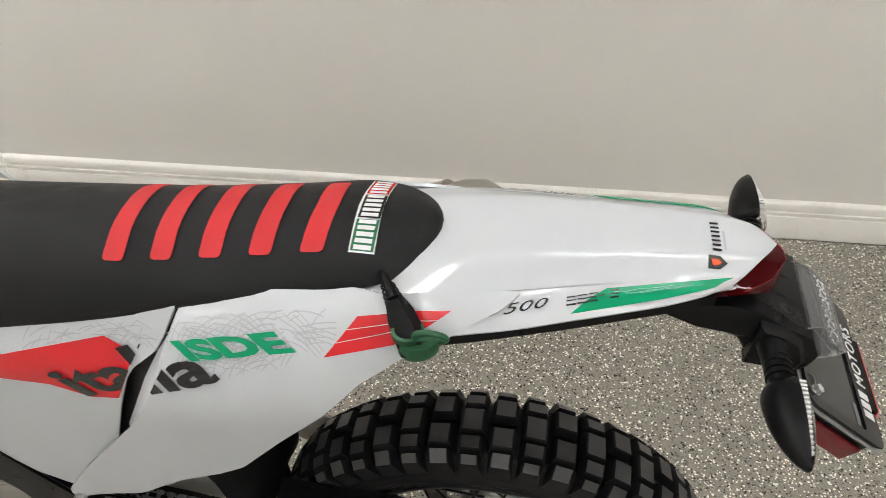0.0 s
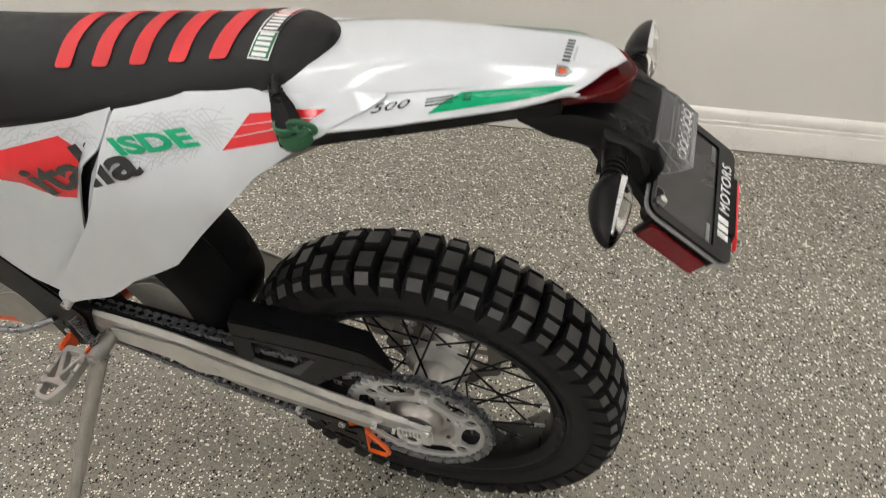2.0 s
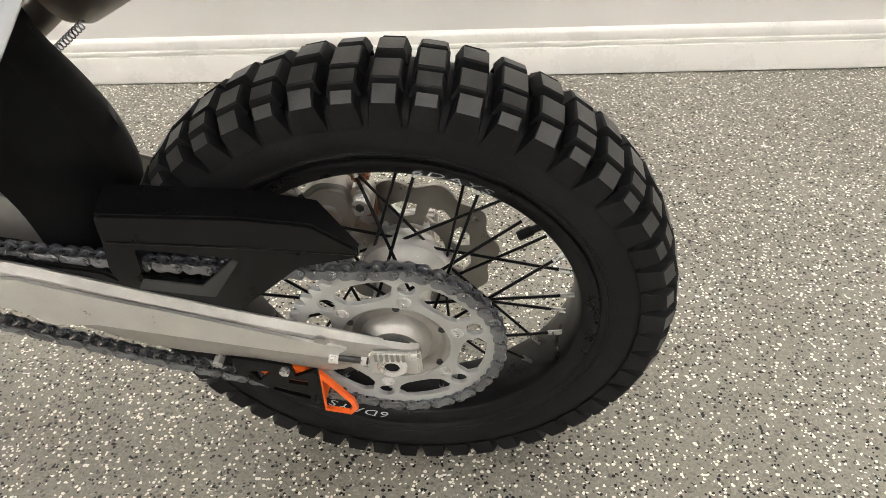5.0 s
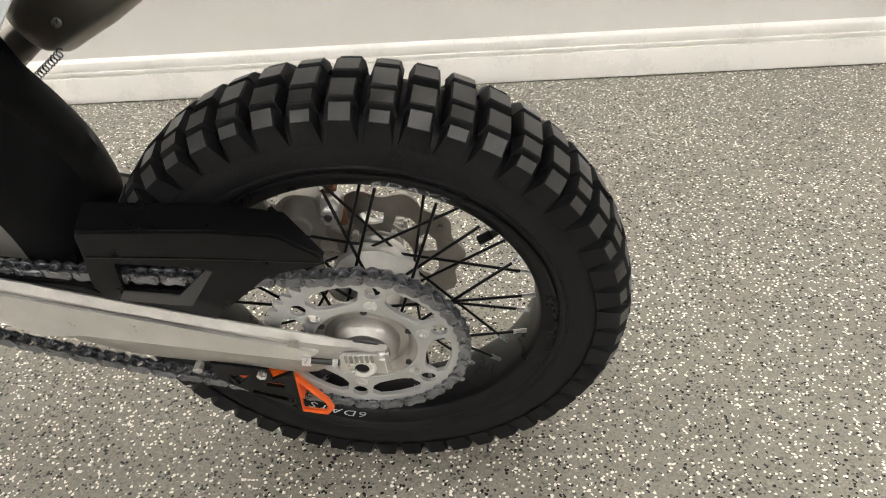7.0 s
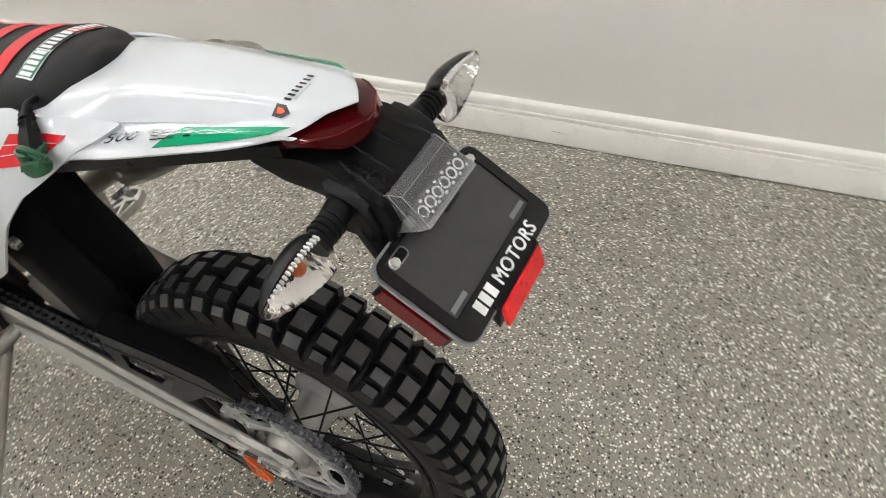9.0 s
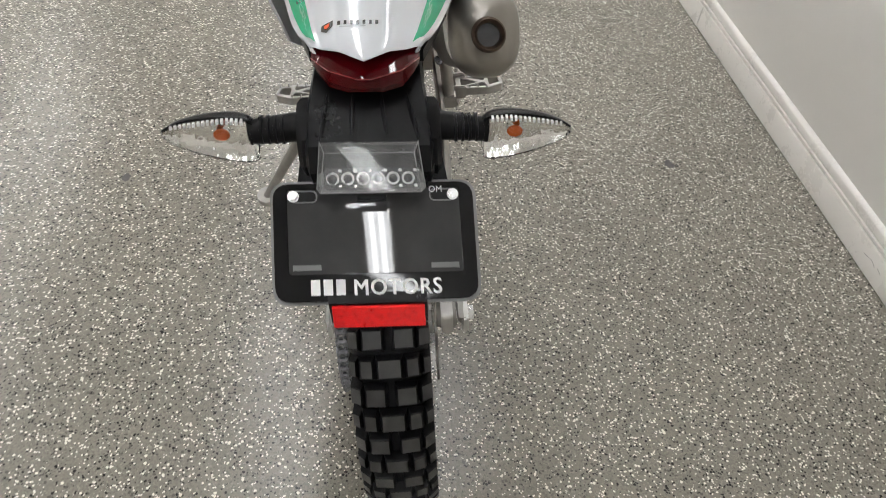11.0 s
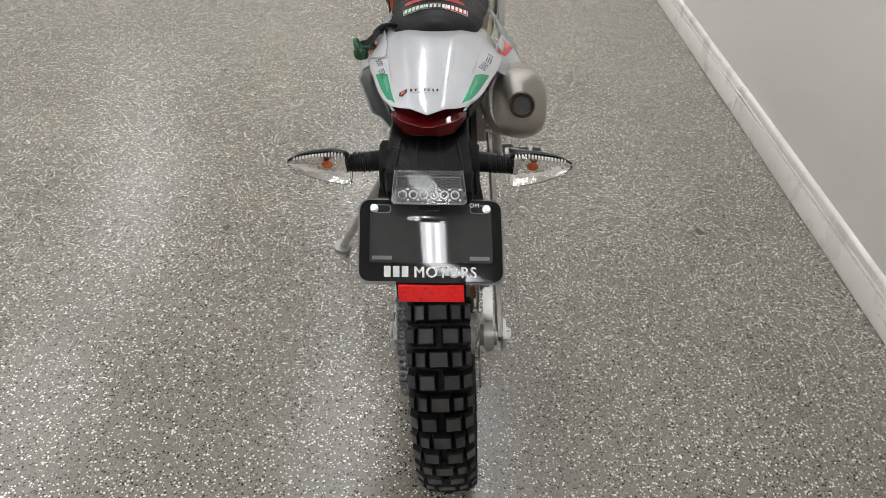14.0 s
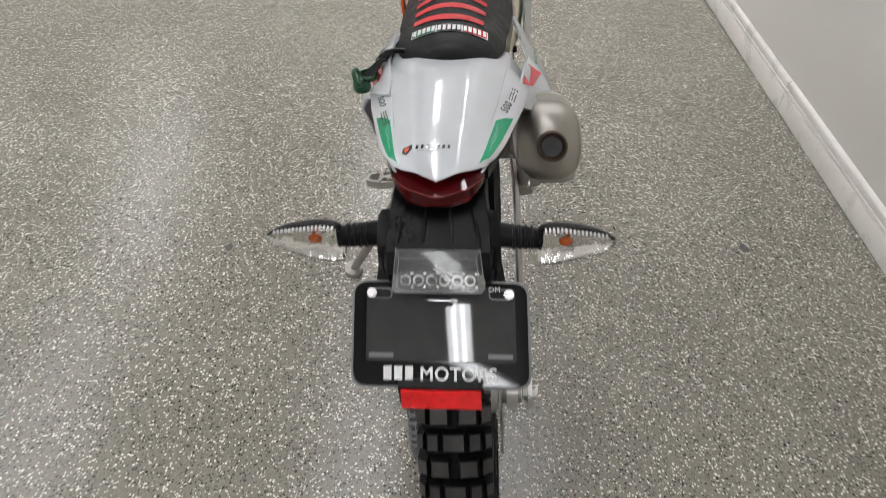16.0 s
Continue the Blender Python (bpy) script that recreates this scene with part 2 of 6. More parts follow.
def share(name, me, parent, m):
    ob = new(name, me)
    ob.parent = parent
    ob.matrix_basis = m
    return ob


def box(x0, x1, y0, y1, z0, z1, w=0.0, seg=2, m=None):
    bm = bmesh.new()
    bmesh.ops.create_cube(bm, size=1)
    for v in bm.verts:
        v.co = Vector((x0 + (v.co.x + 0.5) * (x1 - x0), y0 + (v.co.y + 0.5) * (y1 - y0), z0 + (v.co.z + 0.5) * (z1 - z0)))
    bevel(bm, w, seg)
    if m:
        bm.transform(m)
    return bm


def join(*bms):
    out = bms[0]
    for b in bms[1:]:
        me = bpy.data.meshes.new("tmp")
        b.to_mesh(me)
        b.free()
        out.from_mesh(me)
        bpy.data.meshes.remove(me)
    return out


def frame_of(d):
    d = Vector(d).normalized()
    a = Vector((0, 0, 1)) if abs(d.z) < 0.9 else Vector((1, 0, 0))
    s = d.cross(a).normalized()
    return s, s.cross(d).normalized()


def loft(rings, cap=True, closed=True):
    bm = bmesh.new()
    rows = [[bm.verts.new(p) for p in r] for r in rings]
    n = len(rings[0])
    for a, b in zip(rows, rows[1:]):
        for k in range(n if closed else n - 1):
            bm.faces.new((a[k], a[(k + 1) % n], b[(k + 1) % n], b[k]))
    if cap and closed:
        bm.faces.new(list(reversed(rows[0])))
        bm.faces.new(rows[-1])
    return bm


def spline(pts, steps=6):
    pts = [Vector(p) for p in pts]
    out = []
    for k in range(len(pts) - 1):
        p0, p1, p2, p3 = pts[max(k - 1, 0)], pts[k], pts[k + 1], pts[min(k + 2, len(pts) - 1)]
        for s in range(steps):
            t = s / steps
            out.append(0.5 * (2 * p1 + (p2 - p0) * t + (2 * p0 - 5 * p1 + 4 * p2 - p3) * t * t + (3 * p1 - 3 * p2 + p3 - p0) * t ** 3))
    return out + [pts[-1]]


def tube(pts, r, n=12, steps=6, cap=True):
    """A round bar along a smooth line; r is a number or one radius for each given point."""
    line = spline(pts, steps) if steps > 1 else [Vector(p) for p in pts]
    rs = r if isinstance(r, (list, tuple)) else [r] * len(pts)
    rings = []
    s = None
    for k, p in enumerate(line):
        d = line[min(k + 1, len(line) - 1)] - line[max(k - 1, 0)]
        if s is None:
            s, _ = frame_of(d)
        d.normalize()
        s = (s - d * s.dot(d)).normalized()
        u = d.cross(s)
        f = k / max(1, len(line) - 1) * (len(rs) - 1)
        i = min(int(f), len(rs) - 2) if len(rs) > 1 else 0
        rad = rs[i] + (rs[min(i + 1, len(rs) - 1)] - rs[i]) * (f - i)
        rings.append([p + rad * (math.cos(a) * s + math.sin(a) * u) for a in (2 * math.pi * j / n for j in range(n))])
    return loft(rings, cap)


def rod(p0, p1, r, r1=None, n=20, w=0.0):
    bm = tube([p0, p1], [r, r if r1 is None else r1], n, 1)
    return bevel(bm, w, 2, 50) if w else bm


def lathe(profile, centre, n=64, axis="y", closed=False):
    """Turn (radius, offset) pairs about an axis through centre."""
    bm = bmesh.new()
    c = Vector(centre)
    rows = []
    for k in range(n):
        a = 2 * math.pi * k / n
        row = []
        for r, o in profile:
            if axis == "y":
                row.append(bm.verts.new(c + Vector((r * math.cos(a), o, r * math.sin(a)))))
            elif axis == "x":
                row.append(bm.verts.new(c + Vector((o, r * math.cos(a), r * math.sin(a)))))
            else:
                row.append(bm.verts.new(c + Vector((r * math.cos(a), r * math.sin(a), o))))
        rows.append(row)
    m = len(profile)
    for k in range(n):
        a, b = rows[k], rows[(k + 1) % n]
        for j in range(m if closed else m - 1):
            q = (a[j], a[(j + 1) % m], b[(j + 1) % m], b[j])
            bm.faces.new(q)
    bmesh.ops.remove_doubles(bm, verts=bm.verts, dist=1e-6)
    return bm


def flat(loops):
    """A filled outline in x, z (first loop) with holes (the other loops), lying in y = 0."""
    bm = bmesh.new()
    es = []
    for loop in loops:
        vs = [bm.verts.new((p[0], 0, p[1])) for p in loop]
        es += [bm.edges.new((vs[k], vs[(k + 1) % len(vs)])) for k in range(len(vs))]
    if len(loops) == 1:
        bm.faces.new(bm.verts[:])
    else:
        bmesh.ops.triangle_fill(bm, use_beauty=True, use_dissolve=False, edges=es)
    return bm


def grid_cut(bm, step):
    for axis in (0, 2):
        lo = min(v.co[axis] for v in bm.verts)
        hi = max(v.co[axis] for v in bm.verts)
        k = math.floor(lo / step) + 1
        while k * step < hi:
            co, no = [0, 0, 0], [0, 0, 0]
            co[axis], no[axis] = k * step, 1
            bmesh.ops.bisect_plane(bm, geom=bm.verts[:] + bm.edges[:] + bm.faces[:], plane_co=co, plane_no=no)
            k += 1
    return bm


def prism(loops, y0, y1, w=0.0, seg=2):
    """An outline in x, z, with holes, made solid from y0 to y1."""
    if not isinstance(loops[0][0], (list, tuple)):
        loops = [loops]
    bm = flat(loops)
    for v in bm.verts:
        v.co.y = y0
    got = bmesh.ops.extrude_face_region(bm, geom=bm.faces[:])
    for v in got["geom"]:
        if isinstance(v, bmesh.types.BMVert):
            v.co.y = y1
    bmesh.ops.recalc_face_normals(bm, faces=bm.faces)
    return bevel(bm, w, seg)


def sheet(loops, yfun, thick, step=0.02, w=0.0):
    """A curved panel: an outline in x, z bent to y = yfun(x, z), with thickness towards the bike's middle."""
    if not isinstance(loops[0][0], (list, tuple)):
        loops = [loops]
    bm = grid_cut(flat(loops), step)
    for v in bm.verts:
        v.co.y = yfun(v.co.x, v.co.z)
    bmesh.ops.recalc_face_normals(bm, faces=bm.faces)
    side = 1 if sum(f.normal.y * f.calc_area() for f in bm.faces) * sum(v.co.y for v in bm.verts) > 0 else -1
    if side < 0:
        bmesh.ops.reverse_faces(bm, faces=bm.faces)
    bmesh.ops.solidify(bm, geom=bm.faces[:], thickness=thick)
    return bm


def rounded(pts, r, seg=5):
    """Round off the corners of a 2D outline."""
    out = []
    n = len(pts)
    for k in range(n):
        p, a, b = Vector(pts[k]), Vector(pts[k - 1]), Vector(pts[(k + 1) % n])
        ra = min(r, (a - p).length * 0.45)
        rb = min(r, (b - p).length * 0.45)
        s, e = p + (a - p).normalized() * ra, p + (b - p).normalized() * rb
        for j in range(seg + 1):
            t = j / seg
            q = s * (1 - t) ** 2 + p * 2 * t * (1 - t) + e * t * t
            out.append((q.x, q.y))
    return out


def circle(cx, cz, r, n=24, squash=1.0, turn=0.0):
    return [(cx + r * math.cos(a), cz + r * squash * math.sin(a)) for a in (turn + 2 * math.pi * k / n for k in range(n))]


def lettering(text, bold=0.0, spacing=1.0):
    """The flat outline mesh of a word, in x and z, one high, starting at 0."""
    cu = bpy.data.curves.new("word", "FONT")
    cu.body, cu.size, cu.offset, cu.space_character, cu.resolution_u = text, 1.0, bold, spacing, 3
    cu.fill_mode = "FRONT"
    ob = new("word", cu)
    bpy.context.view_layer.update()
    me = bpy.data.meshes.new_from_object(ob.evaluated_get(bpy.context.evaluated_depsgraph_get()))
    bm = bmesh.new()
    bm.from_mesh(me)
    bpy.data.objects.remove(ob)
    bpy.data.curves.remove(cu)
    bpy.data.meshes.remove(me)
    for v in bm.verts:
        v.co = Vector((v.co.x, 0, v.co.y))
    return bm


def place2d(bm, origin, xdir, zdir):
    """Lay a flat outline so that its x runs along xdir and its height along zdir, both in the x, z plane."""
    for v in bm.verts:
        a, b = v.co.x, v.co.z
        v.co = Vector((origin[0] + a * xdir[0] + b * zdir[0], 0, origin[1] + a * xdir[1] + b * zdir[1]))
    return bm


def lay_on(bm, target, way, lift=0.0007, step=0.012):
    """Drop a flat outline along way (0 x, 1 y, 2 z, signed) on a target's surface as a thin film."""
    from_dir = {"-y": Vector((0, 1, 0)), "+y": Vector((0, -1, 0)), "+z": Vector((0, 0, -1))}[way]
    bm = grid_cut(bm, step)
    if way == "+z":
        for v in bm.verts:
            v.co = Vector((v.co.x, v.co.z, 0))
    me = target.data
    from mathutils.bvhtree import BVHTree
    tree = BVHTree.FromPolygons([v.co for v in me.vertices], [p.vertices for p in me.polygons])
    missed = []
    for v in bm.verts:
        hit, normal, _, _ = tree.ray_cast(v.co - from_dir * 2, from_dir)
        if hit is None:
            missed.append(v)
            continue
        if normal.dot(from_dir) > 0:
            normal = -normal
        v.co = hit + (normal - from_dir).normalized() * lift
    bmesh.ops.delete(bm, geom=missed, context="VERTS")
    return bm


# ---- the room ----
WALL_Y, BASE_T = 1.314, 0.016
X0, X1, Y0 = -6.0, 5.0, -5.5


def structure(name, bm, material, label, category):
    return tagged(part(name, bm, material, None), label, category, "", "structure")


structure("floor", box(X0, X1, Y0, WALL_Y, -0.12, 0.0), FLOOR, "speckled grey and beige flake epoxy floor with a worn gloss", "floor")
structure("wall_north", box(X0 - 0.12, X1 + 0.12, WALL_Y, WALL_Y + 0.12, -0.12, CEILING), PAINT, "plain off-white painted wall above a white baseboard", "wall")
structure("wall_south", box(X0 - 0.12, X1 + 0.12, Y0 - 0.12, Y0, -0.12, CEILING), PAINT, "plain off-white painted wall", "wall")
structure("wall_west", box(X0 - 0.12, X0, Y0, WALL_Y, -0.12, CEILING), PAINT, "plain off-white painted wall", "wall")
structure("wall_east", box(X1, X1 + 0.12, Y0, WALL_Y, -0.12, CEILING), PAINT, "plain off-white painted wall", "wall")
structure("ceiling", box(X0 - 0.12, X1 + 0.12, Y0 - 0.12, WALL_Y + 0.12, CEILING, CEILING + 0.1), CEIL, "plain white ceiling", "ceiling")

# the moulded baseboard, in two lengths that butt at a joint
SECTION = [(0, 0.0025), (BASE_T - 0.003, 0.0025), (BASE_T - 0.0005, 0.005), (BASE_T, 0.008), (BASE_T, 0.076), (BASE_T - 0.001, 0.0785), (BASE_T - 0.0060, 0.0800), (BASE_T - 0.0066, 0.0835), (BASE_T - 0.0015, 0.0855), (BASE_T - 0.0005, 0.089), (BASE_T - 0.0015, 0.0935),
           (BASE_T - 0.0065, 0.0950), (BASE_T - 0.0072, 0.1000), (BASE_T - 0.0030, 0.1015), (BASE_T - 0.0024, 0.118), (BASE_T - 0.0040, 0.1215), (BASE_T - 0.0085, 0.1255), (0, 0.1290)]
JOINT = -1.575


def baseboard(x0, x1, lift):
    ring = lambda x: [(x, WALL_Y - o - lift, z) for o, z in SECTION]
    return loft([ring(x0), ring(x1)])


base_run = structure("baseboard", baseboard(JOINT + 0.001, X1, 0.0), TRIM, "white moulded wooden baseboard with a few dark scuffs", "baseboard")
structure("baseboard", baseboard(X0, JOINT - 0.001, 0.0015), TRIM, "white moulded wooden baseboard butted at a joint", "baseboard")

SCUFF = shader("scuff_mark", (0.30, 0.28, 0.26), 0.6, vary=0.3, scale=80)
for x, z, l, dz in ((-0.33, 0.052, 0.030, -0.010), (-0.30, 0.050, 0.022, -0.005), (0.02, 0.047, 0.050, -0.006), (-0.36, 0.045, 0.02, 0.003)):
    ob = part("scuff", loft([[(x - l / 2, WALL_Y - BASE_T - 0.0006, z), (x - l / 2, WALL_Y - BASE_T - 0.0006, z + 0.0008)],
                             [(x, WALL_Y - BASE_T - 0.0006, z + dz * 0.3), (x, WALL_Y - BASE_T - 0.0006, z + 0.002 + dz * 0.3)],
                             [(x + l / 2, WALL_Y - BASE_T - 0.0006, z + dz), (x + l / 2, WALL_Y - BASE_T - 0.0006, z + 0.0006 + dz)]], False, False), SCUFF, base_run, "thin dark scuff")

# two small stains on the floor
STAIN = shader("floor_stain", (0.075, 0.07, 0.065), 0.55, vary=0.5, scale=90)
for x, y, r in ((-0.773, 0.923, 0.020), (-0.688, -0.545, 0.016)):
    bm = bmesh.new()
    rnd = random.Random(int(x * 1000))
    vs = [bm.verts.new((x + r * rnd.uniform(0.6, 1.1) * math.cos(a), y + r * 0.75 * rnd.uniform(0.6, 1.1) * math.sin(a), 0.0006)) for a in (k * math.pi / 9 for k in range(18))]
    bm.faces.new(vs)
    tagged(part("stain", bm, STAIN, None), "small dark stain on the speckled floor", "stain", "floor stains", "structure")


# ---- ceiling strip lights ----
def strip_light(x, y, length):
    top = CEILING - 0.001
    root = tagged(new("ceiling_light"), "long white fluorescent strip light on the ceiling", "ceiling light", "ceiling strip lights")
    root.location = (x, y, top)
    part("housing", prism([(-0.085, 0), (0.085, 0), (0.06, -0.045), (-0.06, -0.045)], -0.5, 0.5, 0.004), TRIM, root).scale = (1, 1, 1)
    body = root.children[0]
    body.matrix_basis = Matrix.Rotation(radians(90), 4, "Z") @ Matrix.Diagonal((1, length, 1, 1))
    part("diffuser", box(-length / 2 + 0.02, length / 2 - 0.02, -0.050, 0.050, -0.062, -0.046, 0.006), GLOW, root, "glowing white diffuser")
    for yy in (-0.020, 0.020):
        part("tube", rod((-length / 2 + 0.04, yy, -0.063), (length / 2 - 0.04, yy, -0.063), 0.008, n=10), TUBE, root, "bright fluorescent tube")
    return root


first_light = strip_light(0.9, -0.295, 2.4)
for x, y in ((-1.9, -0.295), (-4.7, -0.295), (3.6, -0.295), (0.9, -2.4), (-1.9, -2.4), (-4.7, -2.4), (3.6, -2.4), (0.9, -4.4), (-1.9, -4.4), (-4.7, -4.4), (3.6, -4.4), (-2.3, 0.62), (-5.0, 0.62)):
    copy_thing(first_light, pose(x, y, CEILING - 0.001))


# ---- the motorcycle, leaning on its side stand ----
bike = tagged(new("motorcycle"), "white, green and red enduro motorcycle leaning on its side stand", "motorcycle")
bike.matrix_basis = pose(0.0383, 0.1027, -0.0009, 7.7, -1.06, -3.09)
C = Vector((-0.0108, -0.0036, 0.3048))      # rear wheel centre
PITCH = 0.015875


def around(a, r, y=0.0):
    return C + Vector((r * math.cos(a), y, r * math.sin(a)))


def turned(a):
    return Matrix.Translation(C) @ Matrix.Rotation(-a, 4, "Y")


# tyre carcass
half = [(0.2215, 0.036), (0.2255, 0.0415), (0.231, 0.0455), (0.240, 0.0490), (0.252, 0.0515), (0.266, 0.0515), (0.279, 0.047), (0.289, 0.036), (0.2945, 0.020), (0.2965, 0.0)]
tyre = part("tyre", lathe([(r, -o) for r, o in half] + [(r, o) for r, o in reversed(half[:-1])], C, 128), RUBBER, bike, "black knobbly dual-sport tyre")
for k, (r, y) in enumerate(((0.2345, 0.0470), (0.2375, 0.0482))):
    for s in (-1, 1):
        part("bead_ring", lathe([(r - 0.0006, s * (y - 0.0005)), (r, s * (y + 0.0006)), (r + 0.0006, s * (y + 0.0002))], C, 96), RUBBER, tyre)


def tread_radius(y):
    return 0.3135 - 2.6 * y * y - (max(0, abs(y) - 0.036) * 0.55)


def block(y0, y1, length, depth, low=None, name="tread_block"):
    """A tapered rubber lug, centred at angle 0, from y0 to y1 across the tread."""
    bm = bmesh.new()
    rows = []
    ya, yb = (y0, y1)
    for lift, grow in ((-depth, 0.0035), (-0.0018, 0.0002), (0.0, -0.0014)):
        row = []
        for y, sy in ((ya, -1), (yb, 1)):
            for sl in (-1, 1):
                yy = y + sy * grow * 0.8
                rr = tread_radius(y) + lift
                if low and abs(y) == max(abs(ya), abs(yb)):
                    rr = tread_radius(y) + (lift if lift > -depth else -depth - low)
                    yy = y + (sy * grow * 0.2 if lift > -depth else -sy * 0.001)
                t = sl * (length / 2 + grow)
                row.append(bm.verts.new((math.sqrt(max(rr * rr - t * t, 0)), yy, t)))
        rows.append([row[0], row[1], row[3], row[2]])
    for a, b in zip(rows, rows[1:]):
        for k in range(4):
            bm.faces.new((a[k], a[(k + 1) % 4], b[(k + 1) % 4], b[k]))
    bm.faces.new(rows[-1])
    bmesh.ops.recalc_face_normals(bm, faces=bm.faces)
    me = bpy.data.meshes.new(name)
    bm.to_mesh(me)
    bm.free()
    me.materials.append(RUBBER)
    # the top face gets the paler rubber as a painted highlight
    me.materials.append(RUBBER_LIT_TOP)
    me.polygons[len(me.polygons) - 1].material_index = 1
    return me


ROWS_N = 50
ROW_A = [block(-0.0155, 0.0155, 0.0262, 0.014), block(0.0220, 0.0385, 0.0250, 0.013), block(-0.0385, -0.0220, 0.0250, 0.013), block(0.0440, 0.0540, 0.0215, 0.011, 0.016), block(-0.0540, -0.0440, 0.0215, 0.011, 0.016)]
ROW_B = [block(0.0075, 0.0335, 0.0262, 0.014), block(-0.0335, -0.0075, 0.0262, 0.014), block(0.0395, 0.0540, 0.0235, 0.012, 0.015), block(-0.0540, -0.0395, 0.0235, 0.012, 0.015)]
for k in range(ROWS_N):
    for me in (ROW_A if k % 2 else ROW_B):
        share("tread_block", me, tyre, turned(2 * math.pi * k / ROWS_N + 0.005))

# rim, spokes, hub
rim_half = [(0.2200, 0.0380), (0.2262, 0.0425), (0.2250, 0.0452), (0.2215, 0.0456), (0.2180, 0.0440), (0.2075, 0.0400), (0.2050, 0.0370), (0.2025, 0.0240), (0.2000, 0.0120), (0.1995, 0.0)]
rim = part("rim", lathe([(r, -o) for r, o in rim_half] + [(r, o) for r, o in reversed(rim_half[:-1])], C, 96), BLACK_RIM, bike, "black anodised wheel rim")
hub = part("hub", lathe([(0.016, -0.062), (0.036, -0.062), (0.0400, -0.058), (0.0400, -0.048), (0.0350, -0.044), (0.0340, -0.030), (0.0335, -0.006), (0.0360, 0.006),
                         (0.0460, 0.014), (0.0540, 0.018), (0.0560, 0.023), (0.0560, 0.032), (0.0460, 0.040), (0.0400, 0.060), (0.016, 0.062)], C, 48), HUB_ALU, bike, "polished aluminium wheel hub")
for side in (-1, 1):
    for k in range(18):
        a = 2 * math.pi * (k + (0.25 if side > 0 else 0.0)) / 18
        lean = radians(46) * (1 if k % 2 else -1)
        p0 = around(a - lean * 1.0, 0.0525 if side > 0 else 0.0385, side * ((0.031 if k % 2 else 0.026) if side > 0 else (0.054 if k % 2 else 0.049)))
        p1 = around(a, 0.1985, side * 0.010)
        part("spoke", rod(p0, p1, 0.0019, n=8), BLACK_RIM, bike, "black steel spoke")
        d = (p1 - p0).normalized()
        part("nipple", rod(p1 - d * 0.016, p1 + d * 0.004, 0.0030, n=8), ZINC, rim, "silver spoke nipple")
a = radians(32)
part("valve_stem", tube([around(a, 0.200, 0.0), around(a, 0.178, 0.0), around(a, 0.176, 0.0), around(a, 0.160, 0.0)], [0.0045, 0.0045, 0.0060, 0.0060], 12, 1), BLACK, rim, "black rubber valve cap")
for a0, flip in ((math.pi / 2 - 0.34, 1), (-math.pi / 2 - 0.36, 1)):
    bm = lettering("6DAYS", 0.0, 1.15)
    wide = max(v.co.x for v in bm.verts)
    for v in bm.verts:
        s, h = (v.co.x - wide / 2) * 0.0250, v.co.z * 0.0130
        ang = a0 - (s + h * 0.3) / 0.212
        r = 0.2088 + h * 0.95
        v.co = around(ang, r, -0.0400 - (r - 0.2075) * 0.381 - 0.0009)
    part("rim_lettering", bm, INK_GREY, rim, "white outlined lettering")

# brake disc and caliper on the far side
wave = [(C.x + r * math.cos(t), C.z + r * math.sin(t)) for t in (2 * math.pi * k / 120 for k in range(120)) for r in (0.107 + 0.0055 * math.cos(11 * t),)]
holes = []
for k in range(10):
    t = 2 * math.pi * (k + 0.5) / 10
    holes.append([(C.x + r * math.cos(t + d), C.z + r * math.sin(t + d)) for r, d in ((0.060, -0.20), (0.076, -0.21), (0.080, 0.0), (0.076, 0.21), (0.060, 0.20), (0.056, 0))])
disc = part("brake_disc", prism([wave, circle(C.x, C.z, 0.045, 40)] + holes, 0.0600, 0.0640), DISC, bike, "wavy steel rear brake disc")
for k in range(6):
    t = 2 * math.pi * k / 6
    part("disc_bolt", rod(around(t, 0.050, 0.056), around(t, 0.050, 0.068), 0.0048, n=6), ZINC, disc)
cal = part("brake_caliper", prism(rounded([(-0.128, 0.352), (-0.120, 0.420), (-0.098, 0.438), (-0.064, 0.432), (-0.058, 0.395), (-0.072, 0.358), (-0.100, 0.344)], 0.012), 0.026, 0.058, 0.006), ALU_CAST, bike, "grey cast brake caliper")
part("caliper_outer", prism(rounded([(-0.124, 0.356), (-0.116, 0.426), (-0.080, 0.436), (-0.056, 0.420), (-0.058, 0.380), (-0.082, 0.352)], 0.012), 0.066, 0.092, 0.006), ALU_CAST, cal)
part("caliper_piston", rod((-0.094, 0.018, 0.392), (-0.094, 0.028, 0.392), 0.017, n=28, w=0.003), ALU_CAST, cal, "round piston housing")
part("caliper_arm", prism(rounded([(-0.062, 0.392), (-0.060, 0.436), (-0.044, 0.440), (-0.036, 0.424), (-0.040, 0.396)], 0.008), 0.020, 0.050, 0.004), ALU, cal)
part("caliper_pin", rod((-0.049, 0.008, 0.421), (-0.049, 0.024, 0.421), 0.0095, n=18, w=0.002), ZINC, cal, "silver caliper pin")
part("caliper_bore", rod((-0.049, 0.006, 0.421), (-0.049, 0.0085, 0.421), 0.0048, n=14), STEEL_DARK, cal)
part("pad_spring", box(-0.060, -0.040, 0.030, 0.050, 0.436, 0.448, 0.003), COPPER, cal, "rusty brown pad spring")
part("pad_edge", box(-0.055, -0.040, 0.046, 0.058, 0.372, 0.405, 0.002), COPPER, cal, "brown brake pad edge")
part("bleed_screw", rod((-0.110, 0.045, 0.434), (-0.116, 0.043, 0.450), 0.0040, n=8), BLACK, cal)
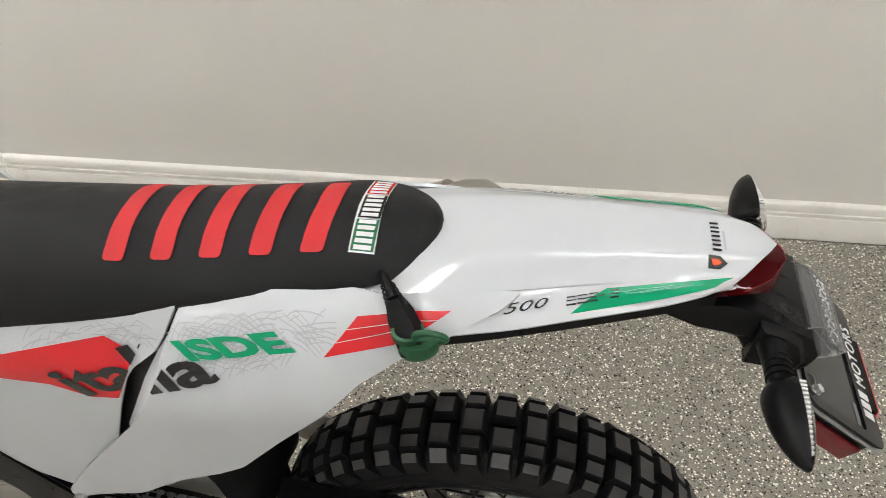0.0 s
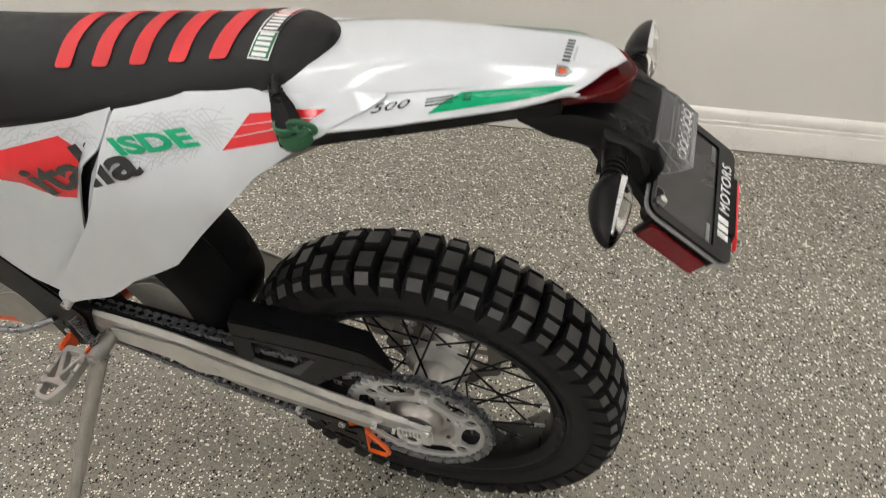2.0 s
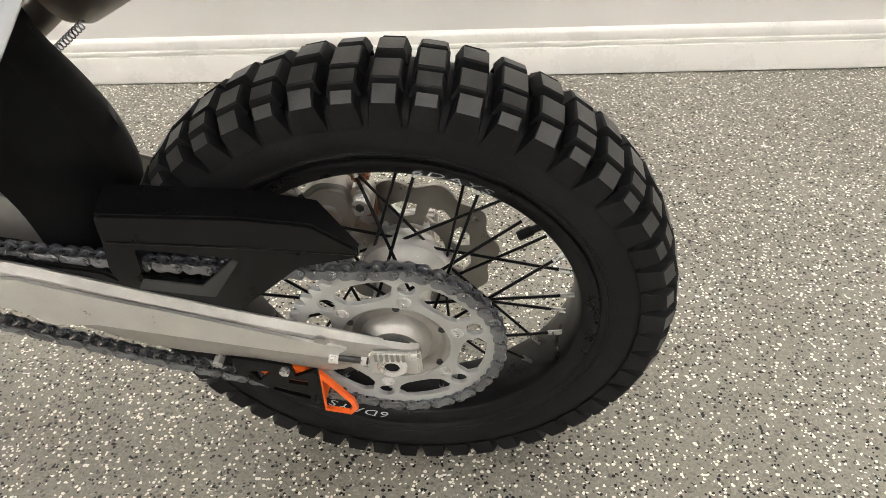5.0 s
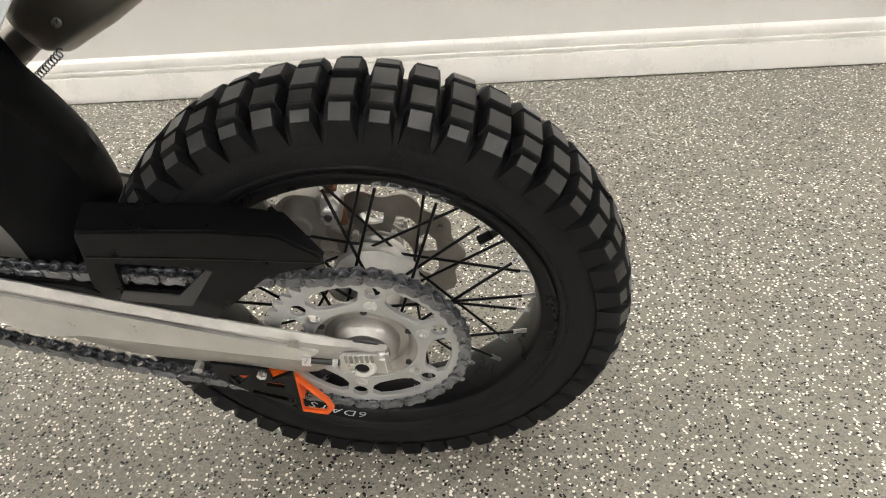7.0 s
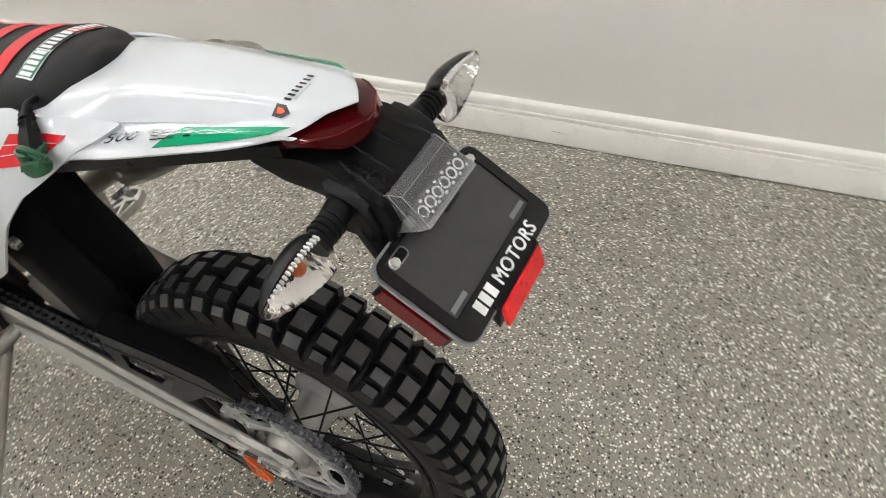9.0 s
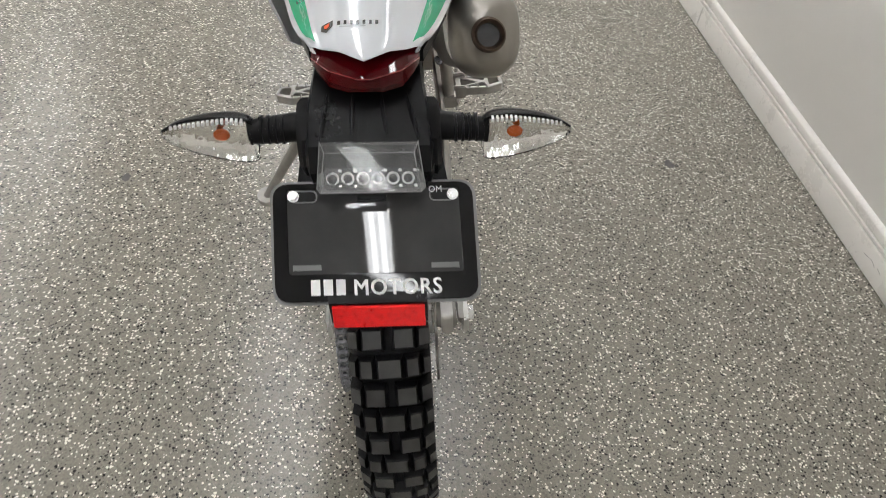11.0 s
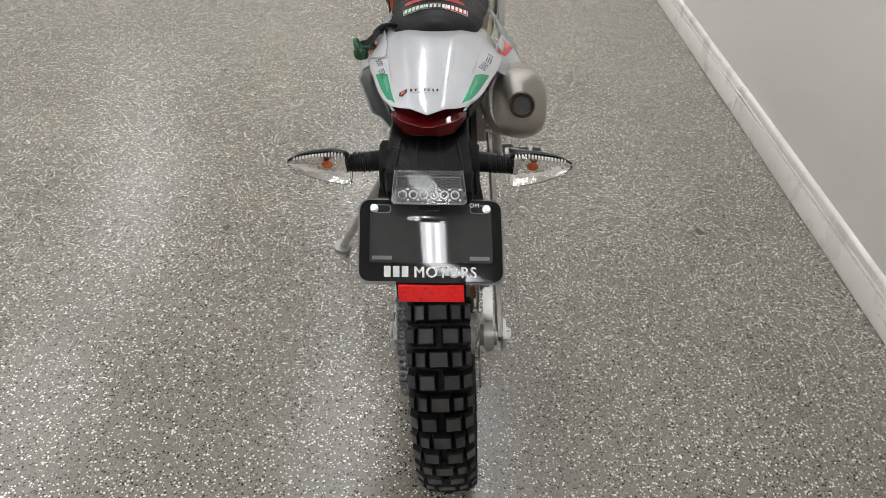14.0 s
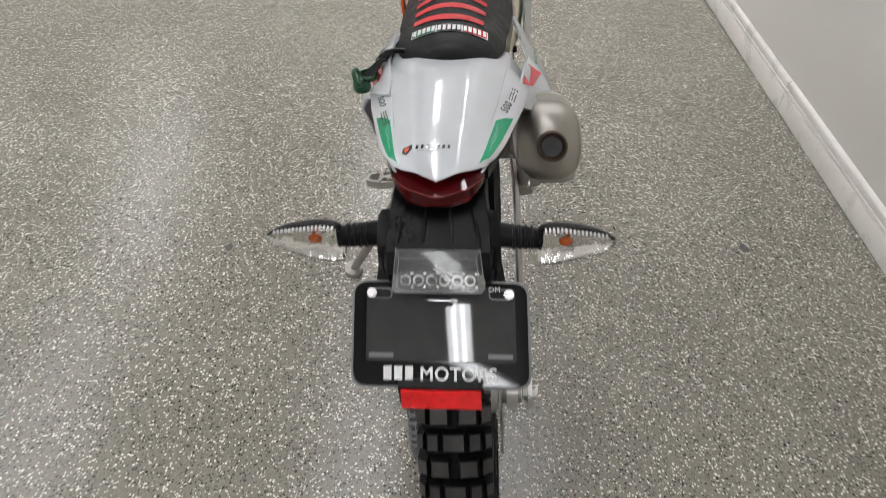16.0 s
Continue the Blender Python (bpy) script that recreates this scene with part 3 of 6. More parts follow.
part("caliper_bracket", prism(rounded([(-0.165, 0.335), (-0.10, 0.392), (-0.060, 0.392), (-0.02, 0.345), (0.020, 0.328), (0.020, 0.280), (-0.02, 0.276), (-0.06, 0.295), (-0.165, 0.310)], 0.01), 0.072, 0.092, 0.003), ALU, bike, "grey caliper bracket")

# sprocket, carrier and axle
SP = -0.086
TEETH = 46
rp = PITCH / (2 * math.sin(math.pi / TEETH))
teeth = []
for k in range(TEETH):
    for f, r in ((0.0, rp + 0.0045), (0.14, rp + 0.0035), (0.36, rp - 0.0042), (0.5, rp - 0.0052), (0.64, rp - 0.0042), (0.86, rp + 0.0035)):
        t = 2 * math.pi * (k + f) / TEETH
        teeth.append((C.x + r * math.cos(t), C.z + r * math.sin(t)))
cuts = [circle(C.x, C.z, 0.0610, 40)]
for k in range(6):
    t = radians(47) + 2 * math.pi * k / 6
    arc = [(0.101, d) for d in (-0.27, -0.14, 0.0, 0.14, 0.27)] + [(0.094, 0.36), (0.080, 0.33), (0.0735, 0.20), (0.0715, 0.0), (0.0735, -0.20), (0.080, -0.33), (0.094, -0.36)]
    cuts.append([(C.x + r * math.cos(t + d), C.z + r * math.sin(t + d)) for r, d in arc])
    t2 = t + math.pi / 6
    cuts.append(circle(C.x + 0.0925 * math.cos(t2), C.z + 0.0925 * math.sin(t2), 0.0095, 18))
sprocket = part("sprocket", prism([teeth] + cuts, SP - 0.0032, SP + 0.0032, 0.0005, 1), SPROCKET, bike, "drilled aluminium rear sprocket")
for k in range(6):
    t = radians(77) + 2 * math.pi * k / 6
    part("sprocket_bolt", join(lathe([(0.0, -0.0038), (0.0028, -0.0038), (0.0034, -0.0046), (0.0066, -0.0046), (0.0078, -0.0038), (0.0078, 0.0)], Vector((C.x + 0.0722 * math.cos(t), SP, C.z + 0.0722 * math.sin(t))), 24)), ZINC, sprocket, "silver countersunk bolt")
    part("rear_nut", rod(around(t, 0.0722, SP - C.y + 0.0034), around(t, 0.0722, SP - C.y + 0.011), 0.0062, n=6), ZINC, sprocket)
carrier = part("sprocket_carrier", lathe([(0.018, -0.098), (0.030, -0.098), (0.034, -0.094), (0.038, -0.090), (0.040, -0.0790), (0.050, -0.0780), (0.0545, -0.0850), (0.060, -0.0875), (0.064, -0.0875), (0.0655, -0.086), (0.0655, -0.078), (0.05, -0.070), (0.04, -0.058), (0.018, -0.058)], Vector((C.x, 0.0, C.z)), 64), ALU_CAST, bike, "grey sprocket carrier ring")
part("axle_seal", lathe([(0.016, -0.0995), (0.026, -0.0995), (0.0275, -0.098)], C, 40), STEEL_DARK, carrier)
for k in range(6):
    t = 2 * math.pi * (k + 0.4) / 6
    part("carrier_hole", rod(around(t, 0.058, -0.0882 - C.y), around(t, 0.058, -0.086 - C.y), 0.0042, n=14), STEEL_DARK, carrier)
part("axle", rod((C.x, -0.112, C.z - 0.004), (C.x, 0.120, C.z - 0.004), 0.0125, n=24, w=0.0015), SILVER, bike, "hollow silver axle")

# chain: every link is its own piece
chain = part("chain", rod((C.x, SP - 0.004, C.z - 0.05), (C.x, SP + 0.004, C.z - 0.05), 0.001, n=4), STEEL, bike, "grey steel drive chain")
F = Vector((-0.625, SP, 0.442))
RF = 0.0357


def tangent_run():
    d = Vector((F.x - C.x, F.z - C.z))
    dist = d.length
    base = math.atan2(d.y, d.x)
    off = math.acos((rp - RF) / dist)
    return base - off, base + off


top_a, low_a = tangent_run()
pts = []
n_arc = 260
a0, a1 = low_a - 2 * math.pi, top_a
for k in range(n_arc + 1):
    t = a0 + (a1 - a0) * k / n_arc
    pts.append(Vector((C.x + rp * math.cos(t), C.z + rp * math.sin(t))))
top_front = Vector((F.x + RF * math.cos(top_a), F.z + RF * math.sin(top_a)))
low_front = Vector((F.x + RF * math.cos(low_a), F.z + RF * math.sin(low_a)))
start = pts[-1].copy()
for k in range(1, 81):
    f = k / 80
    q = start.lerp(top_front, f)
    pts.append(q - Vector((0, 0.013 * math.sin(math.pi * f ** 0.75))))
for k in range(1, 31):
    t = top_a + (low_a - top_a) * k / 30
    pts.append(Vector((F.x + RF * math.cos(t), F.z + RF * math.sin(t))))
for k in range(1, 80):
    f = k / 80
    q = low_front.lerp(pts[0], f)
    pts.append(q - Vector((0, 0.018 * math.sin(math.pi * f))))
acc = [0.0]
for p, q in zip(pts, pts[1:] + pts[:1]):
    acc.append(acc[-1] + (q - p).length)
total = acc[-1]
count = 2 * round(total / PITCH / 2)


def along(s):
    s %= total
    i = max(j for j in range(len(pts)) if acc[j] <= s)
    f = (s - acc[i]) / max(1e-9, acc[i + 1] - acc[i])
    return pts[i].lerp(pts[(i + 1) % len(pts)], f)


def outline_link():
    h, r = PITCH / 2, 0.0075
    out = [(h + r * math.cos(t), r * math.sin(t)) for t in (-math.pi / 2 + math.pi * k / 6 for k in range(7))]
    out.append((0, 0.0050))
    out += [(-h + r * math.cos(t), r * math.sin(t)) for t in (math.pi / 2 + math.pi * k / 6 for k in range(7))]
    out.append((0, -0.0050))
    return out


def link_mesh(name, wide, rollers):
    shape = outline_link()
    bm = join(prism([shape], -wide - 0.0021, -wide), prism([shape], wide, wide + 0.0021))
    for x in (-PITCH / 2, PITCH / 2):
        if rollers:
            bm = join(bm, rod((x, -wide, 0), (x, wide, 0), 0.0050, n=10))
        else:
            bm = join(bm, rod((x, -wide - 0.0032, 0), (x, wide + 0.0032, 0), 0.0026, n=8))
    bmesh.ops.recalc_face_normals(bm, faces=bm.faces)
    me = bpy.data.meshes.new(name)
    bm.to_mesh(me)
    bm.free()
    me.materials.append(STEEL)
    return me


INNER, OUTER = link_mesh("inner_link", 0.0033, True), link_mesh("outer_link", 0.0058, False)
step = total / count
for k in range(count):
    p, q = along(k * step), along((k + 1) * step)
    mid, d = (p + q) / 2, q - p
    share("chain_link", OUTER if k % 2 else INNER, chain, Matrix.Translation((mid.x, SP, mid.y)) @ Matrix.Rotation(-math.atan2(d.y, d.x), 4, "Y"))


# swingarm
def arm(side, name, label):
    secs = [(-0.6, 0.47, 0.405, 0.094, 0.106), (-0.5, 0.46, 0.385, 0.096, 0.109), (-0.388, 0.443, 0.36, 0.0975, 0.112), (-0.279, 0.407, 0.311, 0.0975, 0.112), (-0.166, 0.371, 0.29, 0.0975, 0.112), (-0.085, 0.348, 0.272, 0.0975, 0.112), (-0.045, 0.336, 0.292, 0.098, 0.1125), (-0.02, 0.33, 0.305, 0.099, 0.112), (0.018, 0.322, 0.308, 0.1, 0.111)]
    rings = []
    for x, zt, zb, yi, yo in secs:
        zm = zt * 0.62 + zb * 0.38
        c = 0.10 * (zt - zb)
        ring = [(yi + 0.002, zt), (yo - 0.010, zt), (yo - 0.003, zt - c), (yo - 0.001, zm + 0.004), (yo, zm), (yo, zm - 0.020), (yo - 0.006, zb + c * 0.8), (yo - 0.010, zb), (yi + 0.002, zb), (yi, zb + 0.004), (yi, zt - 0.004)]
        rings.append([(x, side * y, z) for y, z in ring])
    if side > 0:
        rings = [list(reversed(r)) for r in rings]
    fine = []
    for k in range(len(rings[0])):
        fine.append(spline([r[k] for r in rings], 4))
    return part(name, loft(list(map(list, zip(*fine)))), ALU_CAST, bike, label, 25)


left_arm = arm(-1, "swingarm", "grey cast aluminium swingarm")
arm(1, "swingarm", "grey cast aluminium swingarm")
part("swingarm_bridge", prism(rounded([(-0.46, 0.395), (-0.37, 0.42), (-0.365, 0.49), (-0.42, 0.52), (-0.50, 0.49)], 0.02), -0.060, 0.060, 0.008), ALU_CAST, bike)
panel = [(-0.500, 0.440), (-0.385, 0.431), (-0.312, 0.406), (-0.236, 0.383), (-0.143, 0.352), (-0.059, 0.326), (-0.064, 0.321), (-0.083, 0.311), (-0.150, 0.324), (-0.249, 0.345), (-0.324, 0.361), (-0.374, 0.361), (-0.409, 0.385), (-0.500, 0.408)]
part("machined_flat", prism([panel], -0.1142, -0.1105), ALU, left_arm, "bright machined aluminium flat")
part("casting_pip", rod((-0.085, -0.1140, 0.338), (-0.085, -0.1105, 0.338), 0.007, n=18), ALU_CAST, left_arm)
# axle adjuster block
adj = part("axle_block", join(box(-0.040, 0.020, -0.1160, -0.1050, 0.284, 0.322, 0.004), box(-0.033, 0.010, -0.1195, -0.1140, 0.313, 0.326, 0.0015), box(0.004, 0.018, -0.1180, -0.1130, 0.288, 0.316, 0.002)), ALU, bike, "bright axle adjuster block with tick marks")
for k in range(6):
    part("tick_mark", box(-0.029 + k * 0.006, -0.0255 + k * 0.006, -0.1210, -0.1190, 0.314, 0.325), ALU_CAST, adj)
part("axle_end", lathe([(0.0085, -0.114), (0.0085, -0.119), (0.0145, -0.120), (0.0165, -0.118), (0.0165, -0.112)], (C.x - 0.001, 0, C.z - 0.004), 32), SILVER, adj, "hollow axle end")
part("axle_bore", rod((C.x - 0.001, -0.1172, C.z - 0.004), (C.x - 0.001, -0.1162, C.z - 0.004), 0.0088, n=20), BLACK, adj, "dark axle bore")
part("adjuster_bolt", rod((-0.072, -0.1130, 0.3105), (-0.038, -0.1130, 0.305), 0.0042, n=14), STEEL_DARK, adj, "threaded adjuster bolt")
part("lock_nut", rod((-0.080, -0.1130, 0.3118), (-0.070, -0.1130, 0.3102), 0.0085, n=6), ZINC, adj, "silver lock nut")
part("bolt_head", rod((-0.046, -0.1130, 0.3063), (-0.040, -0.1130, 0.3053), 0.0065, n=6), ZINC, adj)
adj_r = part("axle_block", box(-0.040, 0.022, 0.106, 0.118, 0.283, 0.323, 0.004), ALU, bike, "bright axle adjuster block")
part("axle_nut", rod((C.x, 0.116, C.z - 0.004), (C.x, 0.128, C.z - 0.004), 0.0135, n=6, w=0.001), ZINC, adj_r)
part("wheel_spacer", lathe([(0.014, 0.062), (0.021, 0.062), (0.022, 0.066), (0.022, 0.098), (0.014, 0.098)], (C.x, 0, C.z - 0.004), 32), ALU_CAST, bike, "grey wheel spacer")

# chain guard, slider and lower guide
outer = rounded([(-0.279, 0.505), (-0.282, 0.474), (-0.290, 0.432), (-0.284, 0.406), (-0.173, 0.367), (-0.151, 0.387), (-0.092, 0.438), (-0.033, 0.452), (-0.030, 0.460), (-0.071, 0.492), (-0.138, 0.501)], 0.006, 3)
window = rounded([(-0.253, 0.462), (-0.156, 0.450), (-0.184, 0.421), (-0.197, 0.411), (-0.258, 0.420)], 0.004, 3)
guard = part("chain_guard", prism([outer, window], -0.1000, -0.0930, 0.0015), BLACK, bike, "matte black plastic chain guard")
edge = [(-0.279, 0.505), (-0.138, 0.501), (-0.071, 0.492), (-0.030, 0.460)]
part("guard_top", loft([[(x, -0.0990, z - 0.008), (x, -0.0955, z + 0.001), (x, y1, z + dz), (x, y1, z + dz - 0.004), (x, -0.0930, z - 0.008)] for (x, z), y1, dz in zip(edge, (-0.062, -0.060, -0.062, -0.088), (0.010, 0.004, 0.001, -0.001))]), BLACK, guard)
sill = [(-0.258, 0.420), (-0.197, 0.411), (-0.156, 0.450), (-0.150, 0.447), (-0.189, 0.393), (-0.207, 0.395), (-0.268, 0.405)]
part("window_lip", prism([sill], -0.1012, -0.0990, 0.0008), SILL, guard, "paler window sill")
part("guard_rib", tube([(-0.278, -0.0998, 0.472), (-0.158, -0.0998, 0.466), (-0.033, -0.0990, 0.456)], 0.0016, 8, 3), BLACK, guard)
part("chain_slider", prism([(-0.60, 0.482), (-0.42, 0.452), (-0.30, 0.428), (-0.27, 0.405), (-0.30, 0.396), (-0.42, 0.420), (-0.60, 0.455)], -0.099, -0.068, 0.003), BLACK, bike, "black rubber chain slider")
guide_o = [(-0.197, 0.299), (-0.171, 0.294), (-0.130, 0.285), (-0.129, 0.265), (-0.101, 0.280), (-0.105, 0.198), (-0.161, 0.240), (-0.195, 0.268)]
slots = [[(-0.180, 0.275), (-0.172, 0.256), (-0.155, 0.274)], [(-0.139, 0.261), (-0.116, 0.256), (-0.117, 0.248), (-0.139, 0.253)], [(-0.156, 0.246), (-0.118, 0.228), (-0.119, 0.221), (-0.162, 0.238)]]
guide = part("chain_guide", prism([guide_o] + slots, -0.1080, -0.1030, 0.0008), BLACK, bike, "black lower chain guide with orange inserts")
part("guide_inner", prism(rounded([(-0.186, 0.283), (-0.150, 0.285), (-0.110, 0.262), (-0.100, 0.215), (-0.150, 0.245)], 0.004), -0.1025, -0.075, 0.001), ORANGE, guide, "orange guide block behind the slots")
part("guide_flash", prism([[(-0.099, 0.277), (-0.067, 0.222), (-0.064, 0.205), (-0.074, 0.192), (-0.105, 0.200)], [(-0.0985, 0.262), (-0.0725, 0.217), (-0.0710, 0.207), (-0.0765, 0.198), (-0.1025, 0.2040)]], -0.1095, -0.1040, 0.0006), ORANGE, guide, "orange edge wing")
part("guide_bolt", rod((-0.138, -0.113, 0.278), (-0.138, -0.100, 0.278), 0.0062, n=6), ZINC, guide)
part("guide_bolt", rod((-0.212, -0.113, 0.292), (-0.212, -0.100, 0.292), 0.0062, n=6), ZINC, guide)


# ---- rear fender, side panels ----
FX = [-0.16, -0.11, -0.058, 0.013, 0.064, 0.105, 0.144]
TOP = [0.914, 0.924, 0.934, 0.946, 0.949, 0.9505, 0.951]
CREASE = [(0.084, 0.898), (0.082, 0.908), (0.077, 0.9180), (0.0695, 0.9255), (0.0620, 0.9310), (0.0560, 0.9350), (0.0495, 0.9380)]
LOWER = [(0.106, 0.856), (0.107, 0.870), (0.1075, 0.8885), (0.0985, 0.9000), (0.0880, 0.9080), (0.0800, 0.9150), (0.0715, 0.9215)]


def fender_ring(x, top, cr, lo, vee=0.0):
    (cy, cz), (ly, lz) = cr, lo
    my, mz = ly * 0.55 + cy * 0.45, cz * 0.50 + lz * 0.50 + 0.0025
    deep = min(1.0, max(0.0, (0.15 - x) / 0.15))      # the groove under the crease dies out towards the tail
    groove = [(gy * deep + (cy + (my - cy) * k) * (1 - deep), gz * deep + (cz + (mz - cz) * k) * (1 - deep)) for k, gy, gz in ((0.1, cy + 0.0010, cz - 0.0012), (0.25, cy - 0.0002, cz - 0.0034), (0.45, cy + 0.0022, cz - 0.0042))]
    hp = [(0, top), *[(cy * k, top - (top - cz) * d) for k, d in ((0.34, 0.015), (0.52, 0.07), (0.62, 0.19), (0.71, 0.37), (0.81, 0.59), (0.91, 0.80))], (cy, cz), *groove, (my, mz), (ly - 0.001, lz + 0.0050), (ly + 0.0006, lz + 0.0030), (ly - 0.0004, lz + 0.0004), (ly - 0.003, lz - 0.0006), (ly - 0.006, lz + 0.001)]
    back = lambda y: x - vee * (abs(y) / 0.055) ** 1.2
    return [(back(y), -y, z) for y, z in reversed(hp)] + [(back(y), y, z) for y, z in hp[1:]]


rings = [fender_ring(*a) for a in zip(FX, TOP, CREASE, LOWER)]
rings.append(fender_ring(0.190, 0.9510, (0.0450, 0.9398), (0.0630, 0.9275), 0.014))
rings.append(fender_ring(0.224, 0.9500, (0.0420, 0.9402), (0.0570, 0.9300), 0.036))
rings.append(fender_ring(0.2440, 0.9485, (0.0395, 0.9396), (0.0525, 0.9300), 0.050))
rings.append(fender_ring(0.2480, 0.9468, (0.0390, 0.9382), (0.0512, 0.9290), 0.052))
cols = [spline([r[k] for r in rings], 4) for k in range(len(rings[0]))]
bm = loft(list(map(list, zip(*cols))), False, False)
bmesh.ops.recalc_face_normals(bm, faces=bm.faces)
if sum(f.normal.z for f in bm.faces) < 0:
    bmesh.ops.reverse_faces(bm, faces=bm.faces)
bmesh.ops.solidify(bm, geom=bm.faces[:], thickness=0.0016)
SIDE_COLS = cols[:]
fender = part("rear_fender", bm, WHITE, bike, "glossy white plastic rear fender", 20)
part("fender_subframe", loft([[(x, -w, z), (x, w, z), (x, w, z - 0.012), (x, -w, z - 0.012)] for x, w, z in ((-0.12, 0.100, 0.862), (-0.02, 0.098, 0.891), (0.06, 0.084, 0.9045), (0.135, 0.068, 0.9165), (0.19, 0.054, 0.924))]), BLACK, bike, "matte black fender underside")


def fold_z(x):
    return 0.871 + 0.24 * (x + 0.314)


def flare(x, z, most):
    """How far a side panel stands out: in under the seat above the fold, swelling outwards below it."""
    s = min(1.0, max(0.0, (x + 0.16) / 0.16))
    d = fold_z(x) - z
    out = 0.030 + (most - 0.030) * min(1.0, max(0.0, (x + 0.52) / 0.22))
    out += (0.026 - out) * s
    base = 0.094 - 0.023 * s
    if d < 0:
        return base + 1.5 * d
    f = min(1.0, d / 0.115)
    return base + out * f * (2 - f)


def fender_side(x, z):
    """The fender's half width at x and height z, below its crease."""
    k = max(i for i in range(len(FX) - 1) if FX[i] <= max(x, FX[0]))
    f = min(1.0, max(0.0, (x - FX[k]) / (FX[k + 1] - FX[k])))
    cy, cz = (CREASE[k][i] + (CREASE[k + 1][i] - CREASE[k][i]) * f for i in (0, 1))
    ly, lz = (LOWER[k][i] + (LOWER[k + 1][i] - LOWER[k][i]) * f for i in (0, 1))
    my, mz = ly * 0.6 + cy * 0.4, cz * 0.55 + lz * 0.45 + 0.004
    if z >= mz:
        return cy + 0.002 + (my - cy - 0.002) * min(1.0, (cz - z) / (cz - mz))
    return my + (ly - my) * min(1.2, (mz - z) / (mz - lz - 0.004))


def left_y(x, z):
    s = min(1.0, max(0.0, (x + 0.110) / 0.075))
    s = s * s * (3 - 2 * s)
    return -((1 - s) * flare(x, z, 0.053) + s * (fender_side(x, z) + 0.0025) if s > 0 else flare(x, z, 0.053))


def right_y(x, z):
    return flare(x, z, 0.060) + 0.002


def cover_y(x, z):
    d = fold_z(x) - z
    return -0.094 + (-0.7 * d if d < 0 else 0.0) - 0.024 * min(1.0, max(0.0, d) / 0.05)


side_rear = [(-0.300, 0.886), (-0.208, 0.9055), (-0.130, 0.9205), (-0.075, 0.9200), (0.020, 0.9265), (0.016, 0.9235), (-0.010, 0.9110), (-0.034, 0.8990), (-0.052, 0.8860), (-0.091, 0.860), (-0.125, 0.839), (-0.164, 0.799), (-0.213, 0.746), (-0.268, 0.682), (-0.361, 0.620), (-0.432, 0.558), (-0.494, 0.527), (-0.540, 0.502), (-0.553, 0.503), (-0.552, 0.520),
             (-0.500, 0.590), (-0.437, 0.665), (-0.393, 0.717), (-0.358, 0.766), (-0.337, 0.809), (-0.327, 0.838), (-0.318, 0.857), (-0.311, 0.874)]
side_front = [(-0.312, 0.879), (-0.317, 0.870), (-0.328, 0.847), (-0.340, 0.828), (-0.367, 0.806), (-0.384, 0.781), (-0.408, 0.730), (-0.436, 0.660), (-0.494, 0.588), (-0.546, 0.522), (-0.590, 0.545), (-0.640, 0.600), (-0.720, 0.690), (-0.860, 0.750), (-0.880, 0.770), (-0.720, 0.786), (-0.550, 0.826), (-0.420, 0.858)]
panel_rear = part("side_panel", sheet([rounded(side_rear, 0.006, 3)], left_y, 0.004, 0.012), WHITE, bike, "glossy white side panel with red and green graphics", 40)
panel_front = part("airbox_cover", sheet([rounded(side_front, 0.006, 3)], cover_y, 0.004, 0.012), WHITE, bike, "glossy white airbox cover with red graphic", 40)
panel_right = part("side_panel", sheet([rounded([(-0.330, 0.860), (-0.208, 0.884), (-0.130, 0.896), (-0.070, 0.902), (0.004, 0.903), (-0.004, 0.898), (-0.040, 0.872), (-0.080, 0.846), (-0.12, 0.820), (-0.30, 0.71), (-0.45, 0.67), (-0.45, 0.850)], 0.006, 3)], right_y, 0.004, 0.012), WHITE, bike, "glossy white side panel with red and green graphics", 40)
part("panel_bolt", rod((-0.537, -0.1315, 0.509), (-0.537, -0.118, 0.509), 0.0075, n=20, w=0.001), ZINC, panel_rear, "silver panel bolt")
part("vent_duct", sheet([[(-0.318, 0.850), (-0.345, 0.836), (-0.390, 0.800), (-0.440, 0.700), (-0.470, 0.620), (-0.42, 0.660), (-0.345, 0.765), (-0.325, 0.815)]], lambda x, z: cover_y(x, z) + 0.016 - 0.16 * max(0.0, x + 0.40), 0.003), BLACK, panel_front, "dark air intake behind the panel joint")
lip_back = [(-0.318, 0.855), (-0.327, 0.837), (-0.337, 0.809), (-0.358, 0.766), (-0.393, 0.717)]
lip_front = [(-0.321, 0.848), (-0.336, 0.826), (-0.354, 0.796), (-0.374, 0.756), (-0.398, 0.712)]
part("vent_lip", loft([[(x, left_y(x, z) + 0.0015, z) for x, z in lip_back], [(x - 0.002, left_y(x, z) + 0.010, z) for x, z in lip_front], [(x - 0.004, -0.100, z) for x, z in lip_front]], False, False), WHITE, panel_rear, "inward-curving white edge of the air intake")
part("airbox", box(-0.62, -0.42, -0.076, 0.076, 0.60, 0.835, 0.01), BLACK, bike, "black plastic airbox")


# ---- seat ----
def seat_ring(x, zc, w, zb):
    k = 1.0 - 0.55 * min(1.0, max(0.0, (x + 0.30) / 0.16))
    hp = [(0, zc), (w * 0.2, zc - 0.0015 * k), (w * 0.40, zc - 0.0085 * k), (w * 0.62, zc - 0.022 * k), (w * 0.80, zc - 0.034 * k), (w * 0.93, zc - 0.36 * (zc - zb) - 0.024 * k), (w, zb + 0.25 * (zc - zb) - 0.006), (w * 1.01, zb + 0.002), (w * 0.97, zb - 0.002)]
    return [(x, -y, z) for y, z in reversed(hp)] + [(x, y, z) for y, z in hp[1:]]


